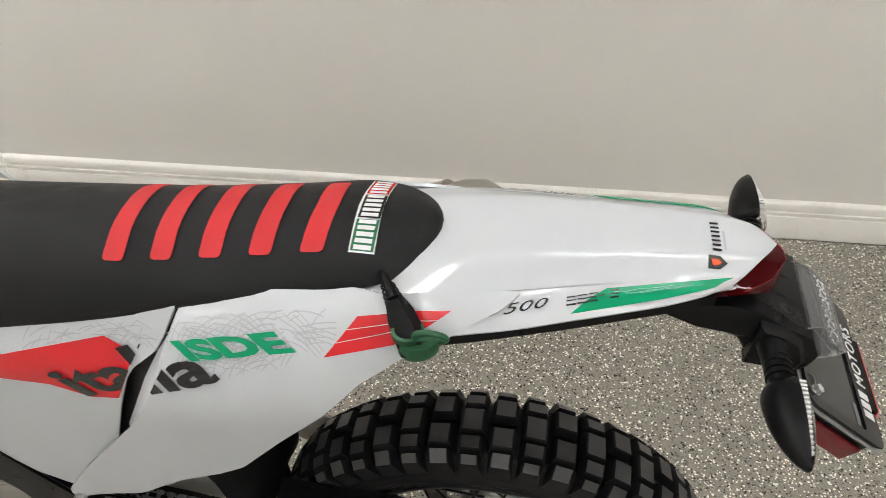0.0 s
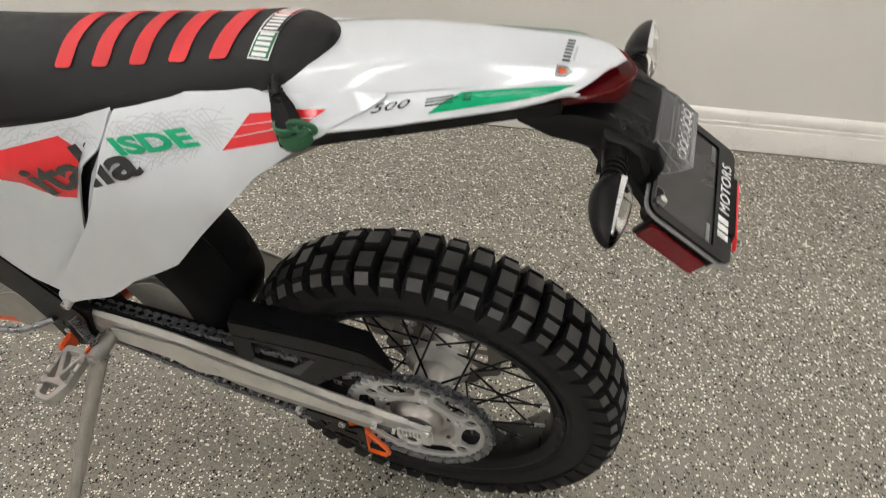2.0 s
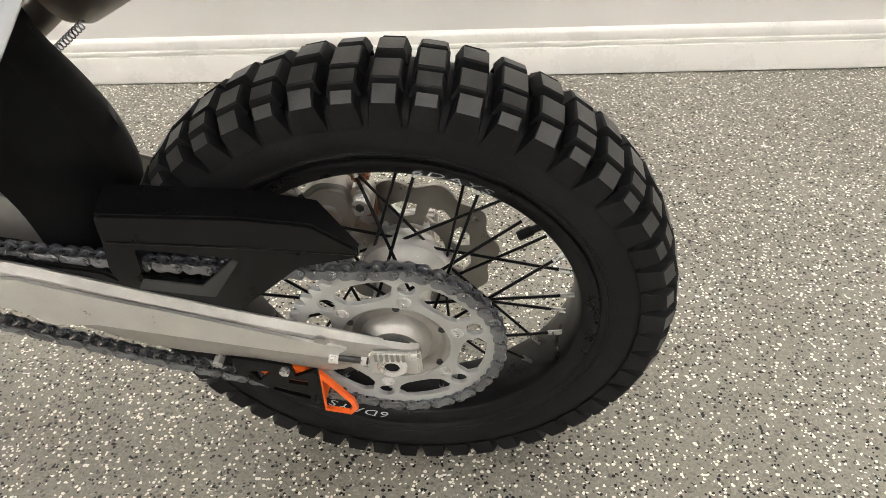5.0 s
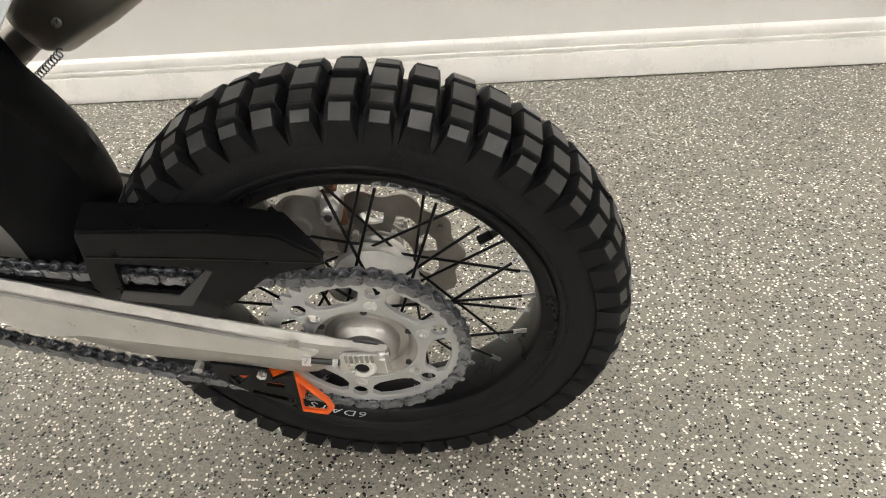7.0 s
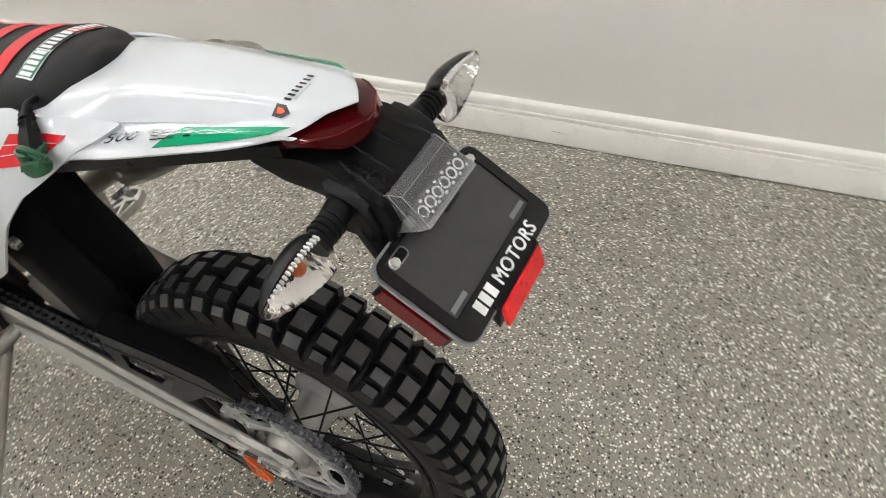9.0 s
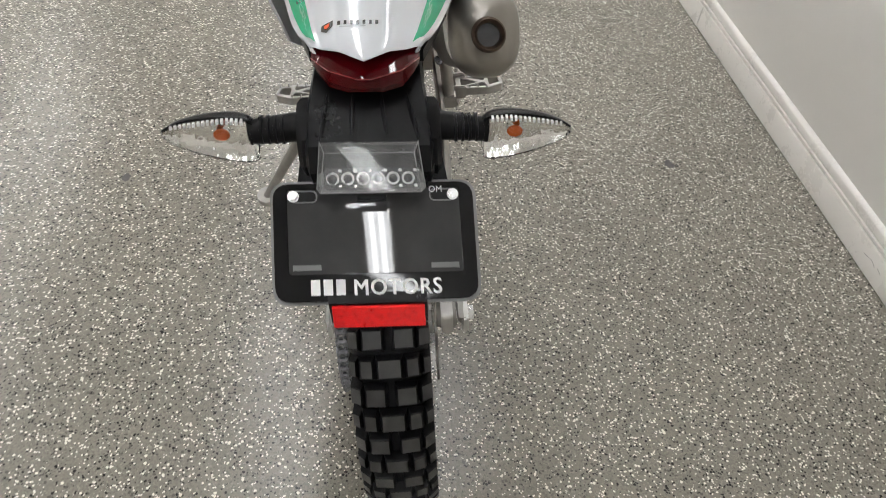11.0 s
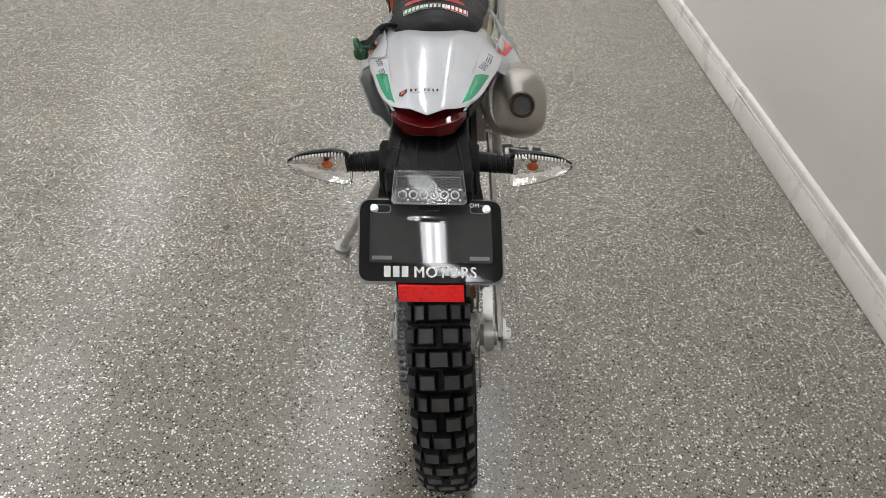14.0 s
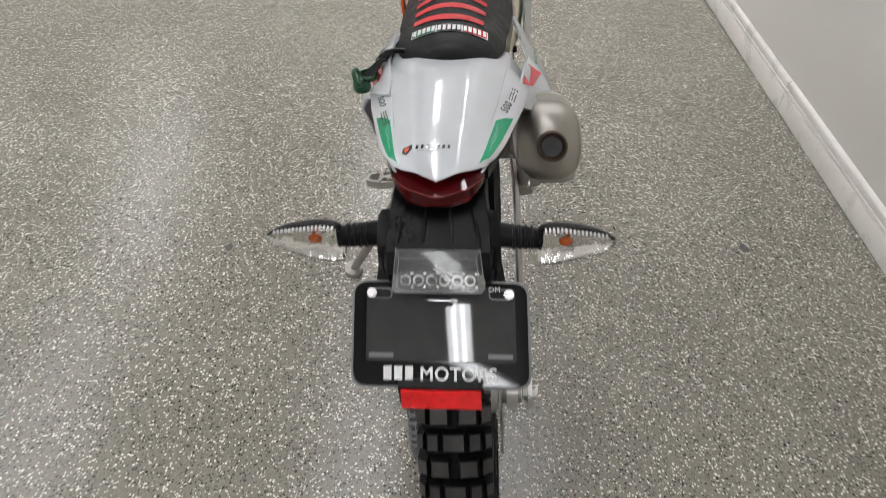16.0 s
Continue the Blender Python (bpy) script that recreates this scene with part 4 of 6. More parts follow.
SEAT = [(-0.95, 0.950, 0.070, 0.86), (-0.75, 0.922, 0.080, 0.800), (-0.62, 0.914, 0.092, 0.795), (-0.50, 0.918, 0.096, 0.824), (-0.40, 0.926, 0.094, 0.848), (-0.326, 0.934, 0.090, 0.868), (-0.25, 0.941, 0.085, 0.888),
        (-0.20, 0.945, 0.080, 0.900), (-0.15, 0.948, 0.078, 0.908), (-0.115, 0.949, 0.071, 0.913), (-0.096, 0.9485, 0.062, 0.916), (-0.083, 0.947, 0.052, 0.919), (-0.073, 0.946, 0.041, 0.922), (-0.066, 0.943, 0.028, 0.925), (-0.063, 0.939, 0.014, 0.928)]
cols = [spline([seat_ring(*s)[k] for s in SEAT], 4) for k in range(17)]
seat = part("seat", loft(list(map(list, zip(*cols)))), VINYL, bike, "black grippy vinyl seat with red ribs", 60)
for k in range(5):
    x0 = -0.380 + k * 0.0512
    y0 = 0.056 - k * 0.002
    rib = rounded([(x0 - 0.015, -y0 - 0.006), (x0 + 0.008, -y0 - 0.006), (x0 + 0.012, 0), (x0 + 0.011, y0), (x0 - 0.011, y0), (x0 - 0.010, 0)], 0.005, 3)
    part("red_rib", lay_on(flat([rib]), seat, "+z", 0.0016), VINYL_RED, seat, "bright red textured rib")
# maker's tab across the seat's back, drawn as plain bars
part("seat_tab", lay_on(flat([[(-0.1425, -0.0535), (-0.1180, -0.0535), (-0.1195, 0.0), (-0.1180, 0.0535), (-0.1425, 0.0535), (-0.1440, 0.0)]]), seat, "+z", 0.0012), INK_WHITE, seat, "printed tab in green, white and red bars")
for (a, b), ink in (((-0.052, -0.019), INK_DKGREEN), ((-0.017, 0.017), VINYL), ((0.019, 0.052), INK_RED)):
    part("tab_field", lay_on(flat([[(-0.1412, a), (-0.1193, a), (-0.1193, b), (-0.1412, b)]]), seat, "+z", 0.0018), ink, seat)
    n = 5
    for j in range(n):
        y = a + (b - a) * (j + 0.5) / n
        part("tab_bar", lay_on(flat([[(-0.1385, y - 0.0022), (-0.1220, y - 0.0022), (-0.1220, y + 0.0022), (-0.1385, y + 0.0022)]]), seat, "+z", 0.0023), INK_WHITE, seat)


# ---- graphics on the panels ----
def film(outline, target, ink, name="graphic", way="-y", lift=0.0008, step=0.012):
    return part(name, lay_on(flat([outline]), target, way, lift, step), ink, target)


film([(-0.535, 0.787), (-0.397, 0.834), (-0.363, 0.823), (-0.381, 0.788), (-0.404, 0.746), (-0.437, 0.742), (-0.482, 0.757), (-0.560, 0.757)], panel_front, INK_RED, lift=0.0010)
film([(-0.126, 0.902), (-0.041, 0.913), (-0.092, 0.879), (-0.156, 0.867)], panel_rear, INK_RED, lift=0.0010)
for f in (0.30, 0.62):
    a, b = Vector((-0.126, 0.902)).lerp(Vector((-0.156, 0.867)), f), Vector((-0.041, 0.913)).lerp(Vector((-0.092, 0.879)), f * 0.7)
    film([(a.x, a.y), (b.x, b.y), (b.x, b.y - 0.0006), (a.x, a.y - 0.0006)], panel_rear, INK_WHITE, "white_pinstripe", lift=0.0018)


def strips(arcs, width):
    """Thin curved lines in x, z: each arc is centre x, centre z, radius, first and last angle."""
    bm = bmesh.new()
    for cx, cz, r, a0, a1 in arcs:
        n = 8
        rows = [[bm.verts.new((cx + q * math.cos(a0 + (a1 - a0) * k / n), 0, cz + q * math.sin(a0 + (a1 - a0) * k / n))) for q in (r, r + width)] for k in range(n + 1)]
        for p, q in zip(rows, rows[1:]):
            bm.faces.new((p[0], p[1], q[1], q[0]))
    return bm


rnd = random.Random(5)
arcs, arcs_front = [], []
while len(arcs) < 150:
    bx, bz = rnd.uniform(-0.33, -0.13), rnd.uniform(0.80, 0.915)
    r, a = rnd.uniform(0.03, 0.09), rnd.uniform(0.6, 2.6)
    for j in range(rnd.randint(2, 4)):
        arc = (bx, bz - r, r + j * 0.0042, a, a + rnd.uniform(0.35, 0.7))
        ends = [(arc[0] + arc[2] * math.cos(q), arc[1] + arc[2] * math.sin(q)) for q in (arc[3], (arc[3] + arc[4]) / 2, arc[4])]
        if all(0.797 + 0.375 * (x + 0.337) < z < fold_z(x) - 0.003 and -0.322 < x < -0.126 - 0.86 * (0.902 - z) for x, z in ends):
            arcs.append(arc)
while len(arcs_front) < 40:
    bx, bz, r, a = rnd.uniform(-0.46, -0.32), rnd.uniform(0.81, 0.87), rnd.uniform(0.03, 0.09), rnd.uniform(0.6, 2.6)
    arc = (bx, bz - r, r, a, a + rnd.uniform(0.3, 0.6))
    ends = [(arc[0] + arc[2] * math.cos(q), arc[1] + arc[2] * math.sin(q)) for q in (arc[3], (arc[3] + arc[4]) / 2, arc[4])]
    if all(0.834 - 0.34 * abs(x + 0.397) < z < fold_z(x) - 0.003 and x < -0.335 for x, z in ends):
        arcs_front.append(arc)
part("grey_line_art", lay_on(strips(arcs, 0.0009), panel_rear, "-y", 0.0007, 0.02), INK_GREY, panel_rear, "fine grey line drawing")
part("grey_line_art", lay_on(strips(arcs_front, 0.0009), panel_front, "-y", 0.0007, 0.02), INK_GREY, panel_front, "fine grey line drawing")


def fit_word(text, bold, spacing, origin, xdir, zdir):
    """A word as wide as xdir and as high as zdir."""
    bm = lettering(text, bold, spacing)
    x0, x1 = min(v.co.x for v in bm.verts), max(v.co.x for v in bm.verts)
    z0, z1 = min(v.co.z for v in bm.verts), max(v.co.z for v in bm.verts)
    for v in bm.verts:
        v.co = Vector(((v.co.x - x0) / (x1 - x0), 0, (v.co.z - z0) / (z1 - z0)))
    return place2d(bm, origin, xdir, zdir)


part("lettering", lay_on(fit_word("ISDE", 0.045, 0.98, (-0.292, 0.8375), (0.111, 0.0300), (-0.025, 0.0120)), panel_rear, "-y", 0.0022, 0.02), INK_GREEN, panel_rear, "green slanted lettering")
front = fit_word("italia", 0.030, 1.0, (-0.440, 0.743), (0.178, 0.084), (-0.040, 0.036))
rear = fit_word("italia", 0.030, 1.0, (-0.437, 0.750), (0.178, 0.076), (-0.034, 0.026))


def clip(bm, co, no):
    bmesh.ops.bisect_plane(bm, geom=bm.verts[:] + bm.edges[:] + bm.faces[:], plane_co=co, plane_no=no, clear_outer=True)
    return bm


part("lettering", lay_on(clip(front, (-0.372, 0, 0.803), (0.86, 0, -0.5)), panel_front, "-y", 0.0024, 0.02), INK_BLACK, panel_front, "black slanted lettering")
part("lettering", lay_on(clip(rear, (-0.336, 0, 0.806), (-0.86, 0, 0.5)), panel_rear, "-y", 0.0026, 0.02), INK_BLACK, panel_rear, "black slanted lettering")



def on_side(side, x, f, lift):
    """A point on the fender's side at x, f of the way from its crease to its lower edge."""
    mid = len(SIDE_COLS) // 2
    a, b, c = (SIDE_COLS[mid + side * k] for k in (10, 11, 12))
    line = [(p.lerp(q, f * 2) if f < 0.5 else q.lerp(r, f * 2 - 1)) for p, q, r in zip(a, b, c)]
    j = max(1, min(len(line) - 1, next((k for k, q in enumerate(line) if q.x > x), len(line) - 1)))
    at = line[j - 1].lerp(line[j], (x - line[j - 1].x) / (line[j].x - line[j - 1].x))
    normal = (line[j] - line[j - 1]).cross(c[j] - a[j]).normalized()
    return at + normal * (lift if normal.z > 0 else -lift)


def side_film(side, corners, n, m, lift):
    """A thin film on the fender's side between four corners, each an x and a share of the height."""
    a, t, l, d = (Vector(q) for q in corners)
    bm = bmesh.new()
    rows = []
    for i in range(n + 1):
        up, lo = a.lerp(t, i / n), d.lerp(l, i / n)
        rows.append([bm.verts.new(on_side(side, *up.lerp(lo, k / m), lift)) for k in range(m + 1)])
    for p, q in zip(rows, rows[1:]):
        for k in range(m):
            bm.faces.new((p[k], q[k], q[k + 1], p[k + 1]))
    bmesh.ops.recalc_face_normals(bm, faces=bm.faces)
    if sum(f.normal.z for f in bm.faces) < 0:
        bmesh.ops.reverse_faces(bm, faces=bm.faces)
    return bm


rnd = random.Random(9)
for side in (-1, 1):
    flash = part("green_flash", side_film(side, ((0.094, 0.03), (0.203, 0.02), (0.187, 0.80), (0.064, 0.88)), 40, 8, 0.0008), INK_GREEN, fender, "solid green slanted flash")
    for start, level in ((0.100, 0.24), (0.110, 0.34), (0.122, 0.42)):
        x, f = start, level
        while x < start + 0.050:
            x2, f2 = x + rnd.uniform(0.004, 0.008), level + rnd.uniform(-0.06, 0.06)
            part("pale_streak", side_film(side, ((x, f), (x2, f2), (x2, f2 + 0.035), (x, f + 0.035)), 2, 1, 0.0013), INK_PALE, flash)
            x, f = x2, f2
    word = lettering("500", 0.0, 1.05)
    start, run, rise = ((0.004, -0.0905), (0.0245, 0.0055), (0.0070, 0.0130)) if side < 0 else ((0.064, 0.0765), (-0.0215, 0.0050), (-0.0060, -0.0120))
    part("lettering", lay_on(place2d(word, start, run, rise), fender, "+z", 0.0010, 0.03), INK_BLACK, fender, "black model number")
    for j, wdt in enumerate((0.0086, 0.0090, 0.0086, 0.0050, 0.0080)):
        x, y = 0.060 + j * 0.0092, 0.0795 - j * 0.0020
        if side > 0:
            x, y = 0.022 - j * 0.0085, 0.0865 + j * 0.0012
        for h in (0.0, 0.0030, 0.0060) if j != 3 else (0.0030,):
            film([(x, side * (y - h)), (x + wdt * -side, side * (y - h - 0.0016 * -side)), (x + wdt * -side, side * (y - h - 0.0011 - 0.0016 * -side)), (x, side * (y - h - 0.0011))], fender, INK_BLACK, "plain_bar", "+z", 0.0012)
film([(-0.126, 0.902), (-0.041, 0.913), (-0.092, 0.879), (-0.156, 0.867)], panel_right, INK_RED, way="+y", lift=0.001)
bm = fit_word("ISDE", 0.045, 0.98, (-0.182, 0.8685), (-0.112, -0.0300), (0.021, 0.0115))
part("lettering", lay_on(bm, panel_right, "+y", 0.0016, 0.02), INK_GREEN, panel_right, "green slanted lettering")
# shield and dealer bars on the fender's top
film([(0.180, -0.0285), (0.180, -0.0395), (0.190, -0.0395), (0.1965, -0.034), (0.190, -0.0285)], fender, INK_BLACK, "shield_badge", "+z")
film([(0.1825, -0.0315), (0.1835, -0.0370), (0.1885, -0.0365), (0.1915, -0.034), (0.1885, -0.0315)], fender, INK_ORANGE, "badge_mark", "+z", 0.0012)
for j in range(7):
    y = -0.024 + j * 0.0058
    film([(0.184, y), (0.184, y + 0.0026), (0.1915, y + 0.0026), (0.1915, y)], fender, INK_BLACK, "plain_bar", "+z", 0.0009)
film([(0.194, -0.022), (0.194, 0.002), (0.1962, 0.002), (0.1962, -0.022)], fender, INK_GREY, "plain_bar", "+z", 0.0009)


# ---- tail lamp, tail bracket ----
TAIL = [(0.050, (0.178, 0.927), (0.2135, 0.9295), (0.2140, 0.9255), (0.178, 0.914)), (0.044, (0.183, 0.932), (0.2260, 0.9320), (0.2280, 0.9235), (0.183, 0.911)), (0.033, (0.192, 0.937), (0.2420, 0.9335), (0.2455, 0.9195), (0.192, 0.909)),
        (0.016, (0.205, 0.940), (0.2530, 0.9345), (0.2550, 0.9195), (0.205, 0.909)), (0.006, (0.213, 0.9415), (0.2585, 0.9345), (0.2570, 0.9215), (0.210, 0.909))]
TAIL = [(-y, *q) for y, *q in TAIL] + [(y, *q) for y, *q in reversed(TAIL)]
tail = part("tail_lamp", bevel(loft([[(x, y, z) for x, z in q] for y, *q in TAIL]), 0.0007, 1), RED_LENS, bike, "dark red chiselled tail lamp lens")
part("lamp_core", loft([[(x - 0.006, y * 0.94, 0.924 + (z - 0.924) * 0.6) for x, z in q] for y, *q in TAIL]), RED_BACK, tail)
# brighter red rods draw the highlight along the lens crest
for a, b in zip(TAIL, TAIL[1:]):
    part("crest_line", rod((a[2][0], a[0], a[2][1] + 0.0003), (b[2][0], b[0], b[2][1] + 0.0003), 0.0005, n=6), RED_BACK, tail)

shell = [(0.140, 0.901), (0.172, 0.887), (0.220, 0.870), (0.233, 0.853), (0.240, 0.838), (0.286, 0.838), (0.294, 0.846), (0.300, 0.862), (0.290, 0.886), (0.262, 0.898), (0.236, 0.908), (0.205, 0.910)]
rings = []
for y, in_x, in_z in ((-0.0530, 0.008, 0.006), (-0.0500, 0.001, 0.001), (-0.030, 0, 0), (0.030, 0, 0), (0.0500, 0.001, 0.001), (0.0530, 0.008, 0.006)):
    rings.append([(x + (in_x if x < 0.24 else -in_x), y * (1.0 + 0.10 * min(1, max(0, (x - 0.225) / 0.04))), z + (in_z if z < 0.88 else -in_z)) for x, z in shell])
bracket = part("tail_bracket", bevel(loft(rings), 0.0015), BLACK, bike, "matte black plastic tail bracket")
for s in (-1, 1):
    lug = [(0.231, 0.850), (0.280, 0.846), (0.287, 0.862), (0.279, 0.886), (0.262, 0.898), (0.236, 0.903)]
    part("bracket_shoulder", bevel(loft([[(x, s * 0.048, z) for x, z in lug], [(x, s * 0.0615, z - 0.001) for x, z in lug], [(0.257 + (x - 0.257) * 0.82, s * 0.0660, 0.876 + (z - 0.876) * 0.82) for x, z in lug]]), 0.0015), BLACK, bracket)
    part("bracket_web", loft([[(0.268, s * 0.050, 0.862), (0.268, s * 0.066, 0.862), (0.262, s * 0.066, 0.852), (0.262, s * 0.050, 0.852)], [(0.292, s * 0.052, 0.828), (0.292, s * 0.073, 0.828), (0.286, s * 0.073, 0.822), (0.286, s * 0.052, 0.822)]]), BLACK, bracket)
for y in (-0.036, -0.013, 0.013, 0.036):
    rings = []
    for x, z, h in ((0.238, 0.9065, 0.0010), (0.262, 0.8975, 0.0035), (0.284, 0.8880, 0.0004)):
        q = y * (1.0 + 5.0 * (x - 0.238))
        rings.append([(x, q - 0.0040, z - 0.002), (x, q - 0.0006, z + h), (x, q + 0.0006, z + h), (x, q + 0.0040, z - 0.002)])
    part("bracket_rib", loft(rings), BLACK, bracket)

# plate board: u runs down the plate, n stands out from it
U, N = Vector((0.787, 0, -0.617)), Vector((0.617, 0, 0.787))
P0 = Vector((0.300, 0, 0.836))        # between the two screws
PM = Matrix((( U.x, 0, N.x, P0.x), (0, 1, 0, 0), (U.z, 0, N.z, P0.z), (0, 0, 0, 1)))      # local: u, y, n


def board(u0, u1, w, n0, n1, r, holes=()):
    out = rounded([(u0, -w), (u1, -w), (u1, w), (u0, w)], r, 5)
    bm = flat([out] + list(holes))
    for v in bm.verts:
        v.co = Vector((v.co.x, v.co.z, n0))
    got = bmesh.ops.extrude_face_region(bm, geom=bm.faces[:])
    for v in got["geom"]:
        if isinstance(v, bmesh.types.BMVert):
            v.co.z = n1
    bmesh.ops.recalc_face_normals(bm, faces=bm.faces)
    bm.transform(PM)
    return bm


def local_box(u0, u1, y0, y1, n0, n1, w=0.0):
    return box(u0, u1, y0, y1, n0, n1, w, 2, PM)


holder = part("plate_holder", bevel(board(-0.004, 0.092, 0.088, -0.022, -0.003, 0.010), 0.002), BLACK, bike, "black plate holder box")
part("holder_neck", loft([[(0.285, -0.040, 0.846), (0.285, 0.040, 0.846), (0.250, 0.036, 0.838), (0.250, -0.036, 0.838)], [(0.330, -0.050, 0.790), (0.330, 0.050, 0.790), (0.300, 0.050, 0.784), (0.300, -0.050, 0.784)]]), BLACK, holder)
plate = part("plate_insert", board(-0.010, 0.096, 0.0915, -0.003, -0.001, 0.014), PLATE_DARK, bike, "smoked dark plate insert under clear cover")
opening = rounded([(-0.0068, -0.0800), (0.0730, -0.0800), (0.0730, 0.0800), (-0.0068, 0.0800)], 0.003, 3)
plate_frame = part("plate_frame", bevel(board(-0.012, 0.098, 0.0930, -0.001, 0.0012, 0.015, [opening]), 0.0006), PLATE_EDGE, bike, "glossy black plate frame with white lettering")
part("cover_rim", board(-0.0150, 0.1010, 0.0960, -0.0045, -0.0030, 0.017), EDGE_AND_GLINT, plate_frame, "clear acrylic edge")
for y in (-0.074, 0.074):
    part("plate_bolt", join(rod(PM @ Vector((0, y, 0.001)), PM @ Vector((0, y, 0.0022)), 0.0054, n=20), rod(PM @ Vector((0, y, 0.002)), PM @ Vector((0, y, 0.0070)), 0.0046, n=6, w=0.0006)), ZINC, plate_frame, "silver hex bolt")
    s = -1 if y > 0 else 1
    part("slot", board(-0.0045, 0.0045, 0.010, -0.0009, -0.0004, 0.004), BLACK, plate_frame).location = (0, y + s * 0.010, 0)
    part("slot_rim", bevel(board(-0.0060, 0.0060, 0.0120, -0.0008, 0.0000, 0.0058, [rounded([(-0.0047, -0.0107), (0.0047, -0.0107), (0.0047, 0.0107), (-0.0047, 0.0107)], 0.0045, 5)]), 0.0002), LAMP_GREY, plate_frame, "grey slot rim").location = (0, y + s * 0.010, 0)
    part("slot_tag", local_box(0.0640, 0.0690, y * 0.86 - 0.013, y * 0.86 + 0.013, -0.001, -0.0004), LAMP_GREY, plate_frame, "grey moulded tag")
word = join(*[lettering("MOTORS", 0.0, 1.10) for _ in range(4)])
for k, v in enumerate(word.verts):
    q = k * 4 // len(word.verts)
    v.co = PM @ Vector((0.0925 - v.co.z * 0.0205 + 0.0004 * (q % 2), -0.0225 + v.co.x * 0.0188 + 0.0003 * q, 0.0016 + 0.0001 * q))
part("lettering", word, INK_WHITE, plate_frame, "white lettering")
word = lettering("OM", 0.0, 1.04)
for v in word.verts:
    v.co = PM @ Vector((-0.0022 - v.co.z * 0.0085, 0.0515 + v.co.x * 0.0080, 0.0016))
part("lettering", word, INK_WHITE, plate_frame, "small white lettering")
for j in range(3):
    y = -0.0605 + j * 0.0115
    part("plain_bar", local_box(0.0780, 0.0925, y, y + 0.0085, 0.0012, 0.0016), INK_WHITE, plate_frame, "plain white bar")

# plate lamp
cover = bevel(loft([[(0.271, -0.0465, 0.880), (0.271, 0.0465, 0.880), (0.290, 0.0485, 0.848), (0.290, -0.0485, 0.848)], [(0.289, -0.0440, 0.889), (0.289, 0.0440, 0.889), (0.316, 0.0485, 0.858), (0.316, -0.0485, 0.858)],
                    [(0.301, -0.0400, 0.886), (0.301, 0.0400, 0.886), (0.326, 0.0445, 0.861), (0.326, -0.0445, 0.861)]]), 0.003)
lamp = part("plate_lamp", cover, CLEAR_DULL, bike, "clear plastic plate lamp with a row of small diodes")
lamp.visible_shadow = False
part("lamp_seat", loft([[(0.264, -0.050, 0.885), (0.264, 0.050, 0.885), (0.288, 0.051, 0.843), (0.288, -0.051, 0.843)], [(0.273, -0.050, 0.887), (0.273, 0.050, 0.887), (0.296, 0.051, 0.847), (0.296, -0.051, 0.847)]]), BLACK, lamp)
part("lamp_tray", bevel(loft([[(0.2745, -0.0425, 0.8845), (0.2745, 0.0425, 0.8845), (0.2955, 0.0455, 0.8500), (0.2955, -0.0455, 0.8500)], [(0.2810, -0.0400, 0.8850), (0.2810, 0.0400, 0.8850), (0.3060, 0.0455, 0.8540), (0.3060, -0.0455, 0.8540)]]), 0.0015), LAMP_GREY, lamp, "pale grey inner tray")
# thin pale tubes stand in for the highlights along the cover's edges
rims = ([(0.271, -0.0465, 0.881), (0.290, -0.0485, 0.8485), (0.316, -0.0485, 0.8585), (0.289, -0.0440, 0.8895), (0.271, -0.0465, 0.881)], [(0.289, -0.0440, 0.8895), (0.301, -0.0400, 0.8865), (0.326, -0.0445, 0.8615), (0.316, -0.0485, 0.8585)])
for s in (-1, 1):
    for line in rims:
        part("lens_edge", tube([(x, s * -y, z) for x, y, z in line], 0.0005, 6, 1), EDGE_AND_GLINT, lamp, "pale highlight drawn along the edge")
for line in ([(0.271, -0.0465, 0.881), (0.271, 0.0465, 0.881)], [(0.301, -0.040, 0.8865), (0.301, 0.040, 0.8865)], [(0.326, -0.0445, 0.8615), (0.326, 0.0445, 0.8615)]):
    part("lens_edge", tube(line, 0.0005, 6, 1), EDGE_AND_GLINT, lamp, "pale highlight drawn along the edge")
LM = Matrix.Translation((0.3120, 0, 0.8655)) @ Matrix.Rotation(radians(41), 4, "Y")      # local z stands out of the lamp's rear face
part("diode_bar", bevel(box(-0.0100, 0.0095, -0.0415, 0.0415, -0.004, 0.0010, 0.0, 1, LM), 0.002), SILL, lamp, "dark diode recess")
for j in range(6):
    y = -0.0335 + j * 0.0134
    cell = part("diode", lathe([(0.0056, 0.0008), (0.0059, 0.0030), (0.0053, 0.0034), (0.0048, 0.0030), (0.0036, 0.0016)], (0, 0, 0), 18, "z"), SILVER, lamp, "small chrome-ringed diode")
    cell.matrix_basis = LM @ Matrix.Translation((0, y, 0))
    part("diode_core", lathe([(0.0, 0.0040), (0.0016, 0.0036), (0.0024, 0.0026), (0.0042, 0.0019)], (0, 0, 0), 14, "z"), STEEL_DARK, lamp).matrix_basis = cell.matrix_basis
    for x in (-0.0072, 0.0066):
        part("diode_clip", box(x - 0.0012, x + 0.0012, y + 0.0050, y + 0.0080, 0.0008, 0.0030, 0.0004, 1, LM), SILVER, lamp)
part("lamp_clip", box(0.0135, 0.0185, -0.013, 0.013, -0.006, -0.001, 0.0008, 1, LM), BLACK, lamp, "black lower clip")

